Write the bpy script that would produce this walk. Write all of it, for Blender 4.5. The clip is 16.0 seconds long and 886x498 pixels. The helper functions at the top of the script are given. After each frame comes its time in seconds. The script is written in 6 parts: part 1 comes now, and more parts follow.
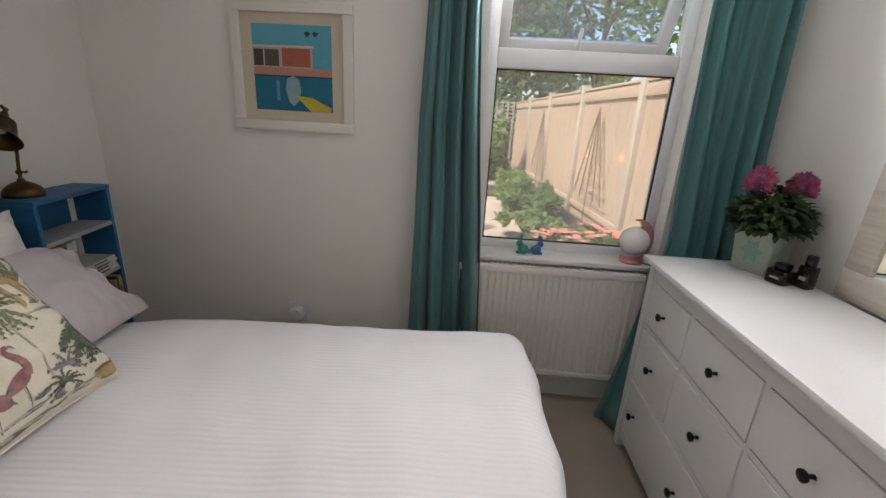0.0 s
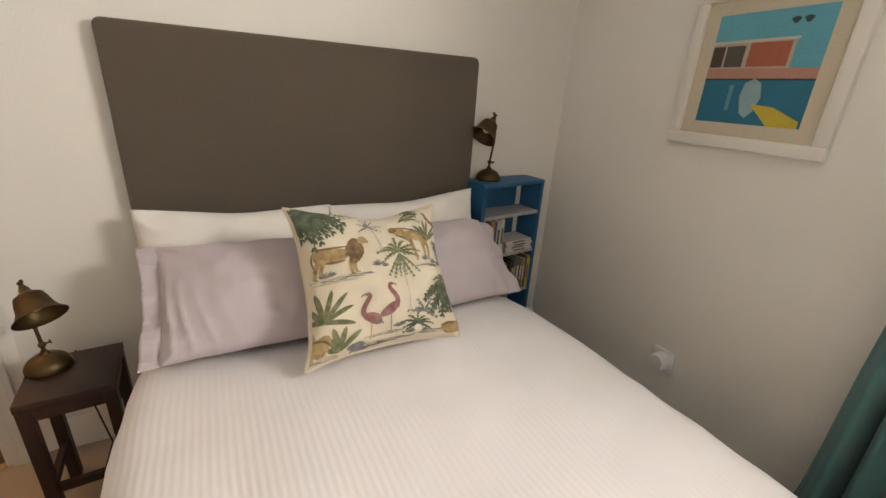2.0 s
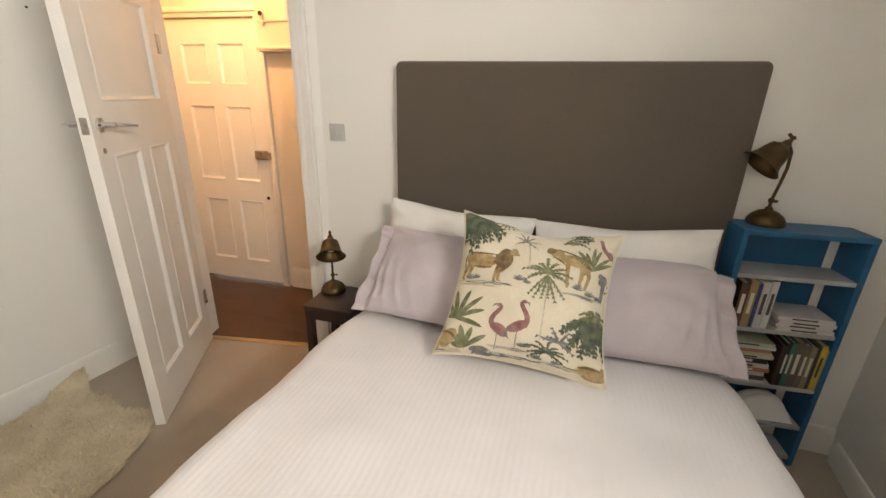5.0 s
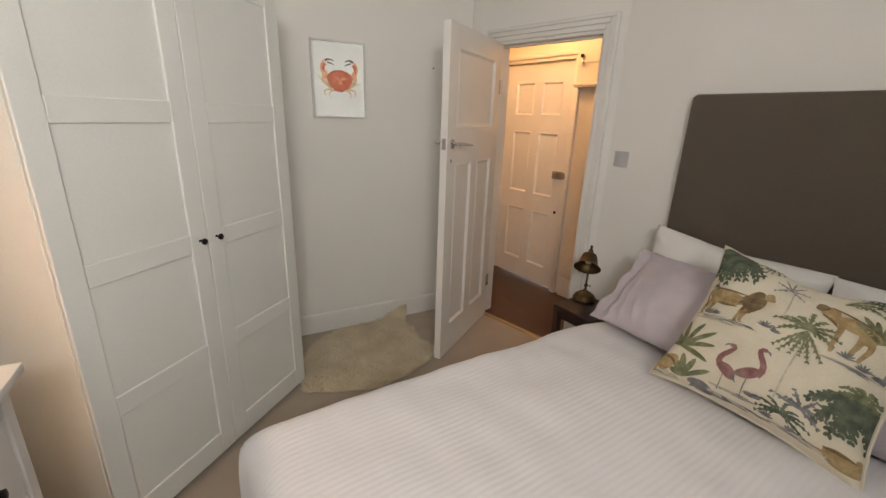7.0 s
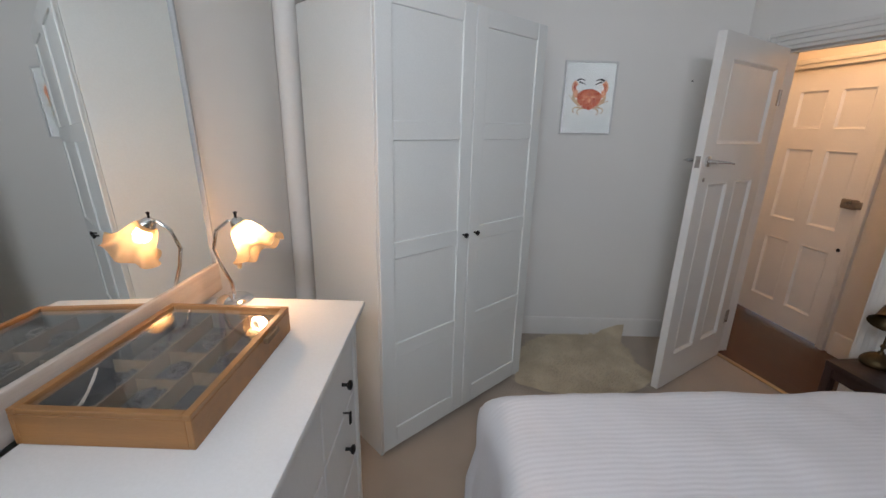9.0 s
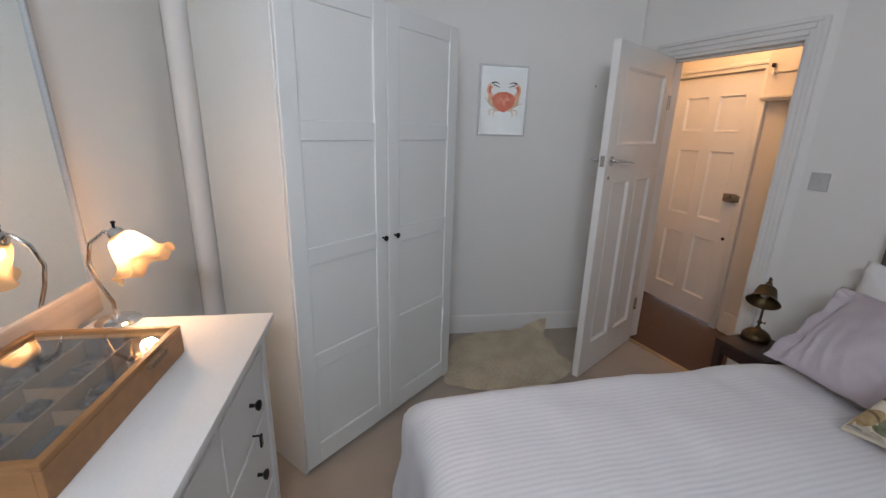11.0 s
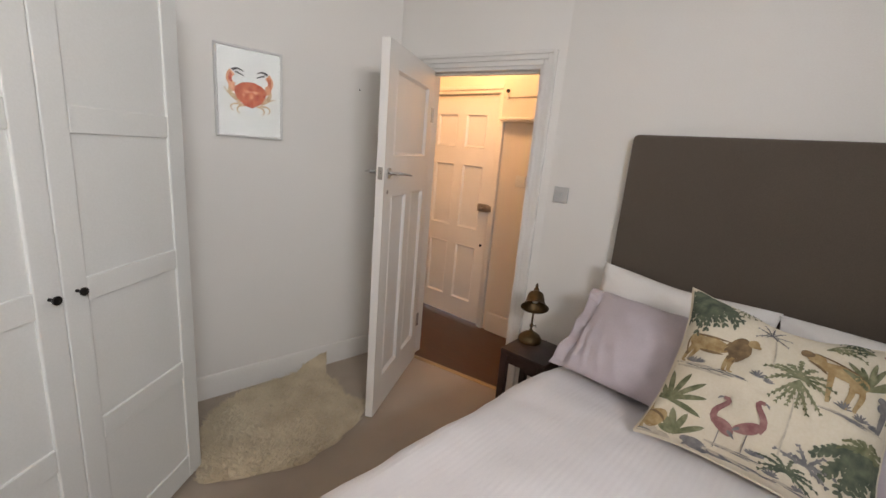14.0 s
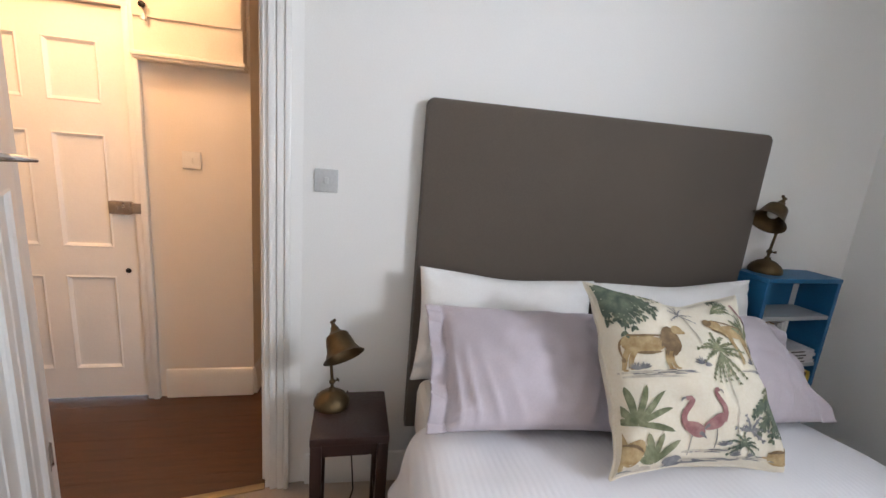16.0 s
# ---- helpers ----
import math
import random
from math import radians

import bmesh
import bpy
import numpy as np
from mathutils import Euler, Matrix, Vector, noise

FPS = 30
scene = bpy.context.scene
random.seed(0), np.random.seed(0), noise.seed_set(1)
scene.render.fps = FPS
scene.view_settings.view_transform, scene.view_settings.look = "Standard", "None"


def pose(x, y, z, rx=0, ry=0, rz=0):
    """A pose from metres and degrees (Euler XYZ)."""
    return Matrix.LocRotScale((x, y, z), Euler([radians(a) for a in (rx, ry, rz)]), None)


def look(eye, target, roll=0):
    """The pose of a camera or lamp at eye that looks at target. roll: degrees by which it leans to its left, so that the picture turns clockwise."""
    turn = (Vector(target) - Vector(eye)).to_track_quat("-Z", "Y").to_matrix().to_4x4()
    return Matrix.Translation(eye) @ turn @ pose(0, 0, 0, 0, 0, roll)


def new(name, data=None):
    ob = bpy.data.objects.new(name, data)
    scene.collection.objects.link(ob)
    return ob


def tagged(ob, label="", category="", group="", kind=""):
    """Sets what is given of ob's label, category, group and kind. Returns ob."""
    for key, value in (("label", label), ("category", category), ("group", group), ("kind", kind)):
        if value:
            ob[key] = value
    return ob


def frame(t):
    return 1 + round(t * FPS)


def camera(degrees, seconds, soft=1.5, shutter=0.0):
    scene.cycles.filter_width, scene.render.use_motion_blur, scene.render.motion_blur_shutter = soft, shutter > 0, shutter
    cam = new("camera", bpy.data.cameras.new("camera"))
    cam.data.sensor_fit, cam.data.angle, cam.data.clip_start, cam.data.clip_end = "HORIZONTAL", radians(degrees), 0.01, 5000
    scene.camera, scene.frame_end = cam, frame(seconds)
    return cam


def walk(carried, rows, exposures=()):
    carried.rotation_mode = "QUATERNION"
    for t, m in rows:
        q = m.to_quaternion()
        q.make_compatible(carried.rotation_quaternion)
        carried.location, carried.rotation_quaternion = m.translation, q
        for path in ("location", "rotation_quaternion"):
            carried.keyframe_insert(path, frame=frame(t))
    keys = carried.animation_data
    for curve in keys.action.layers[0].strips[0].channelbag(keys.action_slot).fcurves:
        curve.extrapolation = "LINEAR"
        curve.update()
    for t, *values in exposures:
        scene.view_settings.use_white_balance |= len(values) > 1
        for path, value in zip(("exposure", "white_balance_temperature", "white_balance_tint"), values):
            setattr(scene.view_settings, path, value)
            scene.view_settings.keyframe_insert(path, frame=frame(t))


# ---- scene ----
cam = camera(93.6, 16.0)
PATH = [
    (0, (1.736, 1.545, 1.456), (1.628, 3.448, 0.85), 3.3),
    (0.5, (1.788, 1.624, 1.455), (1.305, 3.455, 0.811), 4.5),
    (1, (1.766, 1.68, 1.46), (0.821, 3.317, 0.805), 4.3),
    (1.5, (1.797, 1.81, 1.453), (0.369, 3.035, 0.777), 4.4),
    (2, (1.877, 1.919, 1.493), (0.19, 2.724, 0.783), 3.6),
    (2.5, (1.877, 1.945, 1.498), (0.135, 2.609, 0.775), 1.7),
    (3, (1.872, 2.023, 1.489), (0.036, 2.4, 0.791), 3.1),
    (3.5, (1.888, 2.183, 1.497), (0.018, 2.127, 0.79), 3.6),
    (3.7, (1.891, 2.217, 1.503), (0.028, 2.053, 0.794), 2.7),
    (5.8, (1.92, 2.561, 1.485), (0.311, 1.562, 0.842), 2.0),
    (6, (1.949, 2.554, 1.484), (0.395, 1.465, 0.851), 1.9),
    (6.5, (2.005, 2.635, 1.501), (0.711, 1.249, 0.864), 2.2),
    (7, (2.045, 2.778, 1.514), (1.135, 1.104, 0.907), 2.0),
    (7.5, (2.106, 2.876, 1.536), (1.626, 1.029, 0.937), 1.5),
    (8, (2.194, 2.884, 1.524), (2.038, 0.976, 0.945), 1.2),
    (8.2, (2.233, 2.884, 1.531), (2.169, 0.972, 0.947), 1.5),
    (10.3, (2.203, 2.933, 1.517), (2.238, 1.01, 0.967), 1.3),
    (10.5, (2.221, 2.912, 1.519), (2.145, 0.99, 0.972), 1.3),
    (11, (2.166, 2.873, 1.517), (1.855, 0.977, 0.962), 1.6),
    (11.5, (2.11, 2.832, 1.487), (1.569, 0.985, 0.942), 2.2),
    (12, (2.09, 2.832, 1.488), (1.364, 1.049, 0.946), 2.6),
    (12.5, (2.058, 2.828, 1.487), (1.173, 1.114, 0.958), 3.1),
    (13, (2.035, 2.817, 1.481), (1.004, 1.18, 0.974), 3.7),
    (13.5, (2.05, 2.697, 1.474), (0.897, 1.136, 0.992), 4.5),
    (14, (2.072, 2.439, 1.495), (0.756, 1.003, 1.042), 4.9),
    (14.5, (2.0, 2.186, 1.462), (0.41, 1.045, 1.051), 5.9),
    (15, (1.924, 1.935, 1.446), (0.142, 1.125, 1.037), 6.5),
    (15.5, (1.859, 1.643, 1.469), (-0.044, 1.253, 0.989), 5.7),
    (16, (1.646, 1.446, 1.436), (-0.299, 1.639, 1.012), 5.0),
]
EXPOSURES = [
    (0.0, 0.62, 6800, 16), (0.5, 0.63, 6800, 15), (1.0, 0.74, 7000, 15), (1.5, 0.94, 7600, 17), (2.5, 1.14, 8000, 15), (3.5, 1.24, 7700, 16),
    (6.0, 0.85, 8200, 14), (6.5, 0.61, 8600, 15), (7.0, 0.49, 7500, 16), (7.5, 0.25, 6150, 14), (8.0, 0.19, 6050, 14), (10.5, 0.19, 6400, 17), (11.5, 0.23, 5850, 15),
    (12.5, 0.33, 6100, 15), (13.0, 0.43, 6200, 16), (13.5, 0.46, 6600, 15), (14.0, 0.68, 6950, 18), (15.0, 0.91, 7150, 17), (15.5, 1.01, 6500, 15), (16.0, 1.23, 6100, 15),
]
walk(cam, [(t, look(eye, target, roll)) for t, eye, target, roll in PATH], EXPOSURES)

# ---- light ----
world = bpy.data.worlds.new("sky_world")
scene.world = world
world.use_nodes = True
wn = world.node_tree
sky = wn.nodes.new("ShaderNodeTexSky")
sky.sky_type = "NISHITA"
sky.sun_disc = False
sky.sun_elevation, sky.sun_rotation = radians(51), radians(239)
wn.links.new(sky.outputs[0], wn.nodes["Background"].inputs[0])
wn.nodes["Background"].inputs[1].default_value = 0.15
sun = new("sun", bpy.data.lights.new("sun", "SUN"))
sun.data.energy, sun.data.angle, sun.data.color = 5.0, radians(10), (1.0, 0.96, 0.9)
sun.matrix_world = look((0, 0, 0), (0.75, 0.45, -1.1))


def area(name, m, w, h, watts, colour, spread=180):
    d = bpy.data.lights.new(name, "AREA")
    d.shape, d.size, d.size_y, d.energy, d.color = "RECTANGLE", w, h, watts, colour
    d.spread = radians(spread)
    o = new(name, d)
    o.matrix_world = m
    return o


def bulb(name, at, watts, colour, r):
    d = bpy.data.lights.new(name, "POINT")
    d.energy, d.color, d.shadow_soft_size = watts, colour, r
    o = new(name, d)
    o.location = at
    return o


area("window_daylight", look((2.235, 3.655, 2.115), (1.45, 0.6, 2.05)), 0.88, 0.19, 21.0, (0.90, 0.96, 1.0), 146)
bulb("hall_light", (0.02, 0.12, 2.42), 11.5, (1.0, 0.56, 0.25), 0.12)
bulb("dresser_lamp_light", (2.855, 1.617, 1.172), 8.5, (1.0, 0.60, 0.30), 0.025)


# ---- helpers for shapes ----
def box(bm, lo, hi, bevel=0.0, m=None, seg=2):
    lo, hi = Vector(lo), Vector(hi)
    made = bmesh.ops.create_cube(bm, size=1.0, matrix=Matrix.Translation((lo + hi) / 2) @ Matrix.Diagonal((*(hi - lo), 1)))
    vs = made["verts"]
    if bevel:
        seg = 1 if bevel < 0.003 else seg
        es = list({e for v in vs for e in v.link_edges})
        got = bmesh.ops.bevel(bm, geom=es, offset=bevel, segments=seg, affect="EDGES", profile=0.5)
        vs = list({v for f in got["faces"] for v in f.verts})
    if m is not None:
        bmesh.ops.transform(bm, matrix=m, verts=vs)
    return bm


def lathe(bm, profile, seg=24, m=None):
    rings = []
    for r, z in profile:
        rings.append([bm.verts.new((r * math.cos(2 * math.pi * i / seg), r * math.sin(2 * math.pi * i / seg), z)) for i in range(seg)])
    for a, b in zip(rings, rings[1:]):
        for i in range(seg):
            bm.faces.new((a[i], a[(i + 1) % seg], b[(i + 1) % seg], b[i]))
    if profile[0][0] > 1e-5:
        bm.faces.new(rings[0][::-1])
    if profile[-1][0] > 1e-5:
        bm.faces.new(rings[-1])
    if m is not None:
        bmesh.ops.transform(bm, matrix=m, verts=[v for r in rings for v in r])
    return bm


def tube(bm, pts, radius, seg=10, caps=True):
    pts = [Vector(p) for p in pts]
    radii = radius if isinstance(radius, (list, tuple)) else [radius] * len(pts)
    rings, side = [], None
    for i, p in enumerate(pts):
        d = (pts[min(i + 1, len(pts) - 1)] - pts[max(i - 1, 0)]).normalized()
        if side is None:
            side = d.orthogonal().normalized()
        side = (side - d * side.dot(d)).normalized()
        up = d.cross(side)
        rings.append([bm.verts.new(p + radii[i] * (side * math.cos(a) + up * math.sin(a))) for a in (2 * math.pi * k / seg for k in range(seg))])
    for a, b in zip(rings, rings[1:]):
        for i in range(seg):
            bm.faces.new((a[i], a[(i + 1) % seg], b[(i + 1) % seg], b[i]))
    if caps:
        bm.faces.new(rings[0][::-1])
        bm.faces.new(rings[-1])
    return bm


def prism(bm, pts, z0, z1):
    lo = [bm.verts.new((x, y, z0)) for x, y in pts]
    hi = [bm.verts.new((x, y, z1)) for x, y in pts]
    bm.faces.new(lo[::-1])
    bm.faces.new(hi)
    n = len(pts)
    for i in range(n):
        bm.faces.new((lo[i], lo[(i + 1) % n], hi[(i + 1) % n], hi[i]))
    return bm


def grid(bm, nu, nv, f, wrap=False):
    rows = [[bm.verts.new(f(i / (nu - 1), j / (nv - 1))) for i in range(nu)] for j in range(nv)]
    for a, b in zip(rows, rows[1:]):
        for i in range(nu - 1):
            bm.faces.new((a[i], a[i + 1], b[i + 1], b[i]))
        if wrap:
            bm.faces.new((a[-1], a[0], b[0], b[-1]))
    return rows


def finish(name, bm, material, smooth=None):
    bmesh.ops.recalc_face_normals(bm, faces=bm.faces)
    me = bpy.data.meshes.new(name)
    if smooth is not None:
        for f in bm.faces:
            f.smooth = True
        for e in bm.edges:
            e.smooth = len(e.link_faces) != 2 or e.calc_face_angle(0) < radians(smooth)
    bm.to_mesh(me)
    bm.free()
    for mt in material if isinstance(material, (list, tuple)) else (material,):
        me.materials.append(mt)
    return me


def part(name, bm, material, parent=None, label="", smooth=28):
    ob = new(name, finish(name, bm, material, smooth))
    if parent is not None:
        ob.parent = parent
    if label:
        ob["label"] = label
    return ob


def thing(name, m, label, category, group="", kind=""):
    ob = new(name)
    ob.empty_display_size = 0.05
    ob.matrix_world = m
    return tagged(ob, label, category, group, kind)


def solid(name, bm, material, label, category="", group="", kind="", m=None, smooth=28):
    ob = part(name, bm, material, smooth=smooth)
    if m is not None:
        ob.matrix_world = m
    return tagged(ob, label, category, group, kind)


def B():
    return bmesh.new()


# ---- materials ----
def mat(name, colour, rough=0.5, metal=0.0, var=0.05, scale=3.0, grain=0.02, gscale=150.0, bump=0.03, bscale=250.0, stretch=(1, 1, 1), sheen=0.0, coat=0.0, colour2=None, trans=0.0, spec=None):
    m = bpy.data.materials.new(name)
    m.use_nodes = True
    nt = m.node_tree
    N, L = nt.nodes, nt.links
    b = N["Principled BSDF"]
    tc, mp = N.new("ShaderNodeTexCoord"), N.new("ShaderNodeMapping")
    mp.inputs["Scale"].default_value = stretch
    L.new(tc.outputs["Object"], mp.inputs[0])
    big, small = N.new("ShaderNodeTexNoise"), N.new("ShaderNodeTexNoise")
    big.inputs["Scale"].default_value, big.inputs["Detail"].default_value = scale, 5
    small.inputs["Scale"].default_value, small.inputs["Detail"].default_value = gscale, 3
    L.new(mp.outputs[0], big.inputs[0]), L.new(mp.outputs[0], small.inputs[0])
    ramp = N.new("ShaderNodeValToRGB")
    c2 = colour2 or tuple(max(0.0, c * (1 - 2 * var)) for c in colour)
    ramp.color_ramp.elements[0].position, ramp.color_ramp.elements[1].position = 0.32, 0.68
    ramp.color_ramp.elements[0].color = (*c2, 1)
    ramp.color_ramp.elements[1].color = (*colour, 1)
    L.new(big.outputs[0], ramp.inputs[0])
    mix = N.new("ShaderNodeMix")
    mix.data_type, mix.blend_type = "RGBA", "OVERLAY"
    mix.inputs[0].default_value = grain * 8
    L.new(ramp.outputs[0], mix.inputs[6]), L.new(small.outputs[0], mix.inputs[7])
    L.new(mix.outputs[2], b.inputs["Base Color"])
    rr = N.new("ShaderNodeMapRange")
    rr.inputs[3].default_value, rr.inputs[4].default_value = max(0.02, rough - 0.08), min(1, rough + 0.08)
    L.new(big.outputs[0], rr.inputs[0]), L.new(rr.outputs[0], b.inputs["Roughness"])
    b.inputs["Metallic"].default_value = metal
    if sheen:
        b.inputs["Sheen Weight"].default_value, b.inputs["Sheen Roughness"].default_value = sheen, 0.5
    if coat:
        b.inputs["Coat Weight"].default_value, b.inputs["Coat Roughness"].default_value = coat, 0.15
    if trans:
        b.inputs["Transmission Weight"].default_value = trans
    if spec is not None:
        b.inputs["Specular IOR Level"].default_value = spec
    if bump:
        fine, bp = N.new("ShaderNodeTexNoise"), N.new("ShaderNodeBump")
        fine.inputs["Scale"].default_value, fine.inputs["Detail"].default_value = bscale, 4
        L.new(mp.outputs[0], fine.inputs[0])
        bp.inputs["Strength"].default_value, bp.inputs["Distance"].default_value = min(1.0, bump * 8), 0.004
        L.new(fine.outputs[0], bp.inputs["Height"]), L.new(bp.outputs[0], b.inputs["Normal"])
    return m


def woven(m, axis, period, depth, strength=0.4):
    """Adds ribs along one axis to a cloth's relief."""
    N, L = m.node_tree.nodes, m.node_tree.links
    tc, wv, bp = N.new("ShaderNodeTexCoord"), N.new("ShaderNodeTexWave"), N.new("ShaderNodeBump")
    wv.bands_direction = axis
    wv.inputs["Scale"].default_value = 0.314 / period
    wv.inputs["Distortion"].default_value = 1.2
    wv.inputs["Detail Scale"].default_value = 0.4
    L.new(tc.outputs["Object"], wv.inputs[0])
    bp.inputs["Strength"].default_value, bp.inputs["Distance"].default_value = strength, depth
    L.new(wv.outputs["Color"], bp.inputs["Height"])
    b = N["Principled BSDF"]
    old = b.inputs["Normal"].links[0].from_socket if b.inputs["Normal"].links else None
    if old:
        L.new(old, bp.inputs["Normal"])
    L.new(bp.outputs[0], b.inputs["Normal"])
    return m


wall_paint = mat("wall_paint", (0.85, 0.83, 0.79), 0.75, var=0.015, scale=1.3, bump=0.02, bscale=180)
hall_paint = mat("hall_paint", (0.82, 0.76, 0.68), 0.7, var=0.02, scale=1.5, bump=0.03, bscale=160)
ceiling_paint = mat("ceiling_paint", (0.87, 0.865, 0.85), 0.85, var=0.01, bump=0.02)
gloss_white = mat("gloss_white", (0.82, 0.80, 0.76), 0.32, var=0.02, scale=5, bump=0.015, bscale=60)
furniture_white = mat("furniture_white", (0.80, 0.79, 0.77), 0.38, var=0.012, scale=6, bump=0.012, bscale=90)
wardrobe_white = mat("wardrobe_white", (0.76, 0.77, 0.74), 0.42, var=0.012, scale=4, bump=0.01, bscale=90)
carpet_m = mat("carpet_pile", (0.47, 0.38, 0.29), 0.95, var=0.07, scale=5, grain=0.05, gscale=500, bump=0.12, bscale=700, sheen=0.3)
upvc = mat("window_plastic", (0.82, 0.83, 0.84), 0.3, var=0.01, bump=0.0)
dark_metal = mat("dark_metal", (0.018, 0.017, 0.016), 0.38, metal=0.6, var=0.1, scale=30)

# ---- the room's shell ----
H = 2.55
DA, DB, HB = Vector((0.347, 0.0)), Vector((0.04, 1.06)), Vector((-0.16, 3.6))


def wall(name, a, b, thick, z0, z1, material, holes=(), label="", side=1):
    """A wall whose room face runs from a to b; holes are (from, to, low, high) along it."""
    a, b = Vector(a), Vector(b)
    d = b - a
    length = d.length
    ang = math.atan2(d.y, d.x)
    bm = B()
    y0, y1 = (0, thick) if side > 0 else (-thick, 0)
    s = 0.0
    for h0, h1, lo, hi in sorted(holes):
        box(bm, (s, y0, z0), (h0, y1, z1))
        if lo > z0:
            box(bm, (h0, y0, z0), (h1, y1, lo))
        if hi < z1:
            box(bm, (h0, y0, hi), (h1, y1, z1))
        s = h1
    box(bm, (s, y0, z0), (length, y1, z1))
    return solid(name, bm, material, label or "smooth white painted plaster wall", "wall", kind="structure",
                 m=Matrix.Translation((a.x, a.y, 0)) @ Matrix.Rotation(ang, 4, "Z"), smooth=None)


def along(a, b):
    d = Vector(b) - Vector(a)
    return Matrix.Translation((a[0], a[1], 0)) @ Matrix.Rotation(math.atan2(d.y, d.x), 4, "Z")


def run(name, a, b, profile, material, label, m=None, kind="structure", category="trim"):
    """A moulding along a to b; the profile is (out from the wall, height) with the room on its right."""
    a, b = Vector(a), Vector(b)
    n = (b - a).length
    bm = B()
    ends = [[bm.verts.new((s, -o, z)) for o, z in profile] for s in (0, n)]
    k = len(profile)
    for i in range(k):
        bm.faces.new((ends[0][i], ends[0][(i + 1) % k], ends[1][(i + 1) % k], ends[1][i]))
    bm.faces.new(ends[0])
    bm.faces.new(ends[1][::-1])
    return solid(name, bm, material, label, category, kind=kind, m=along(a, b), smooth=30)


# door wall with its opening
dlen = (DB - DA).length
wall("wall_door", DA + (DA - DB) * 0.9, DB, 0.12, 0, H, wall_paint, [(dlen * 0.9 + 0.215, dlen * 0.9 + 0.985, 0, 2.0)], side=1, label="white painted wall with a doorway to the hall")
wall("wall_headboard", DB, HB + (HB - DB) * 0.03, 0.12, 0, H, wall_paint, side=1)
wall("wall_window", (-0.4, 3.6), (3.4, 3.6), 0.28, 0, H, wall_paint, [(2.17, 3.10, 0.78, 2.22)], side=1, label="white painted wall with a window opening")
wall("wall_dresser", (3.06, 3.6), (3.06, 0), 0.12, 0, H, wall_paint, side=1)
wall("wall_crab", (3.2, 0), (0.36, 0), 0.12, 0, H, wall_paint, side=1)
floor_pts = [(0.347, 0), (0.04, 1.06), (-0.17, 3.62), (3.1, 3.62), (3.1, -0.02), (0.36, -0.02)]
solid("floor", prism(B(), floor_pts, -0.1, 0.0), carpet_m, "beige short-pile fitted carpet", "floor", kind="structure", smooth=None)
solid("ceiling", prism(B(), [(-1.9, -1.4), (3.3, -1.4), (3.3, 3.9), (-1.9, 3.9)], H, H + 0.1), ceiling_paint, "plain white ceiling", "ceiling", kind="structure", smooth=None)

skirt = [(0, 0), (0.018, 0), (0.018, 0.085), (0.014, 0.1), (0.014, 0.118), (0.007, 0.135), (0, 0.14)]
run("baseboard_crab", (1.9, 0), (0.40, 0), skirt, gloss_white, "white painted moulded skirting board")
run("baseboard_window", (-0.1, 3.6), (3.06, 3.6), [(o, z * 0.78) for o, z in skirt], gloss_white, "white painted skirting board under the radiator")
run("baseboard_headboard", DB + (HB - DB) * 0.01, HB, skirt, gloss_white, "white painted moulded skirting board")

# ---- hall ----
HW0, HW1 = Vector((-0.432, -0.9)), Vector((-0.637, 0.635))
hlen = (HW1 - HW0).length
wall("wall_hall", HW0, HW1, 0.14, 0, H, hall_paint, [(0.23, 1.015, 0, 1.985)], label="cream painted hall wall with a front door", side=1)
wall("wall_hall_return", HW1 + Vector((-0.0, 0.0)), (-1.4, 0.60), 0.1, 0, H, hall_paint, label="cream painted hall wall", side=1)
wall("wall_hall_end", (-1.4, 0.5), (-1.4, 1.9), 0.1, 0, H, hall_paint, label="cream painted hall wall", side=1)
wall("wall_hall_south", (0.7, -0.9), (-0.6, -0.9), 0.1, 0, H, hall_paint, label="cream painted hall wall", side=1)
wall("wall_hall_north", (-1.5, 1.8), (-0.16, 1.8), 0.1, 0, H, hall_paint, label="cream painted hall wall", side=1)
run("baseboard_hall", HW0 + (HW1 - HW0) * (1.10 / hlen), HW1 + Vector((0.002, 0.0)), [(o, z * 1.2) for o, z in skirt], gloss_white, "white painted moulded skirting board")
run("baseboard_hall_return", HW1, (-1.4, 0.60), [(o, z * 1.2) for o, z in skirt], gloss_white, "white painted moulded skirting board")

# ---- materials of the furniture ----
brass = mat("aged_brass", (0.135, 0.09, 0.042), 0.46, metal=0.9, var=0.25, scale=12, bump=0.03, bscale=80)
chrome = mat("chrome", (0.72, 0.72, 0.72), 0.14, metal=1.0, var=0.02, bump=0.0)
steel = mat("worn_steel", (0.42, 0.39, 0.36), 0.3, metal=0.9, var=0.1, scale=20)
headboard_cloth = woven(mat("headboard_cloth", (0.125, 0.098, 0.076), 0.9, var=0.05, scale=4, grain=0.03, gscale=400, bump=0.06, bscale=900, sheen=0.15), "Z", 0.004, 0.0006, 0.3)
duvet_cloth = woven(mat("duvet_cloth", (0.80, 0.785, 0.80), 0.85, var=0.02, scale=4, grain=0.01, bump=0.012, bscale=250, sheen=0.1), "Y", 0.019, 0.0013, 0.42)
pillow_white = mat("pillow_white", (0.80, 0.78, 0.75), 0.88, var=0.02, scale=6, bump=0.04, bscale=300, sheen=0.1)
pillow_lilac = mat("pillow_lilac", (0.54, 0.48, 0.515), 0.85, var=0.04, scale=6, grain=0.008, bump=0.012, bscale=260, sheen=0.2)
cushion_cream = mat("cushion_cream", (0.74, 0.67, 0.53), 0.9, var=0.04, scale=8, bump=0.06, bscale=500, sheen=0.1)
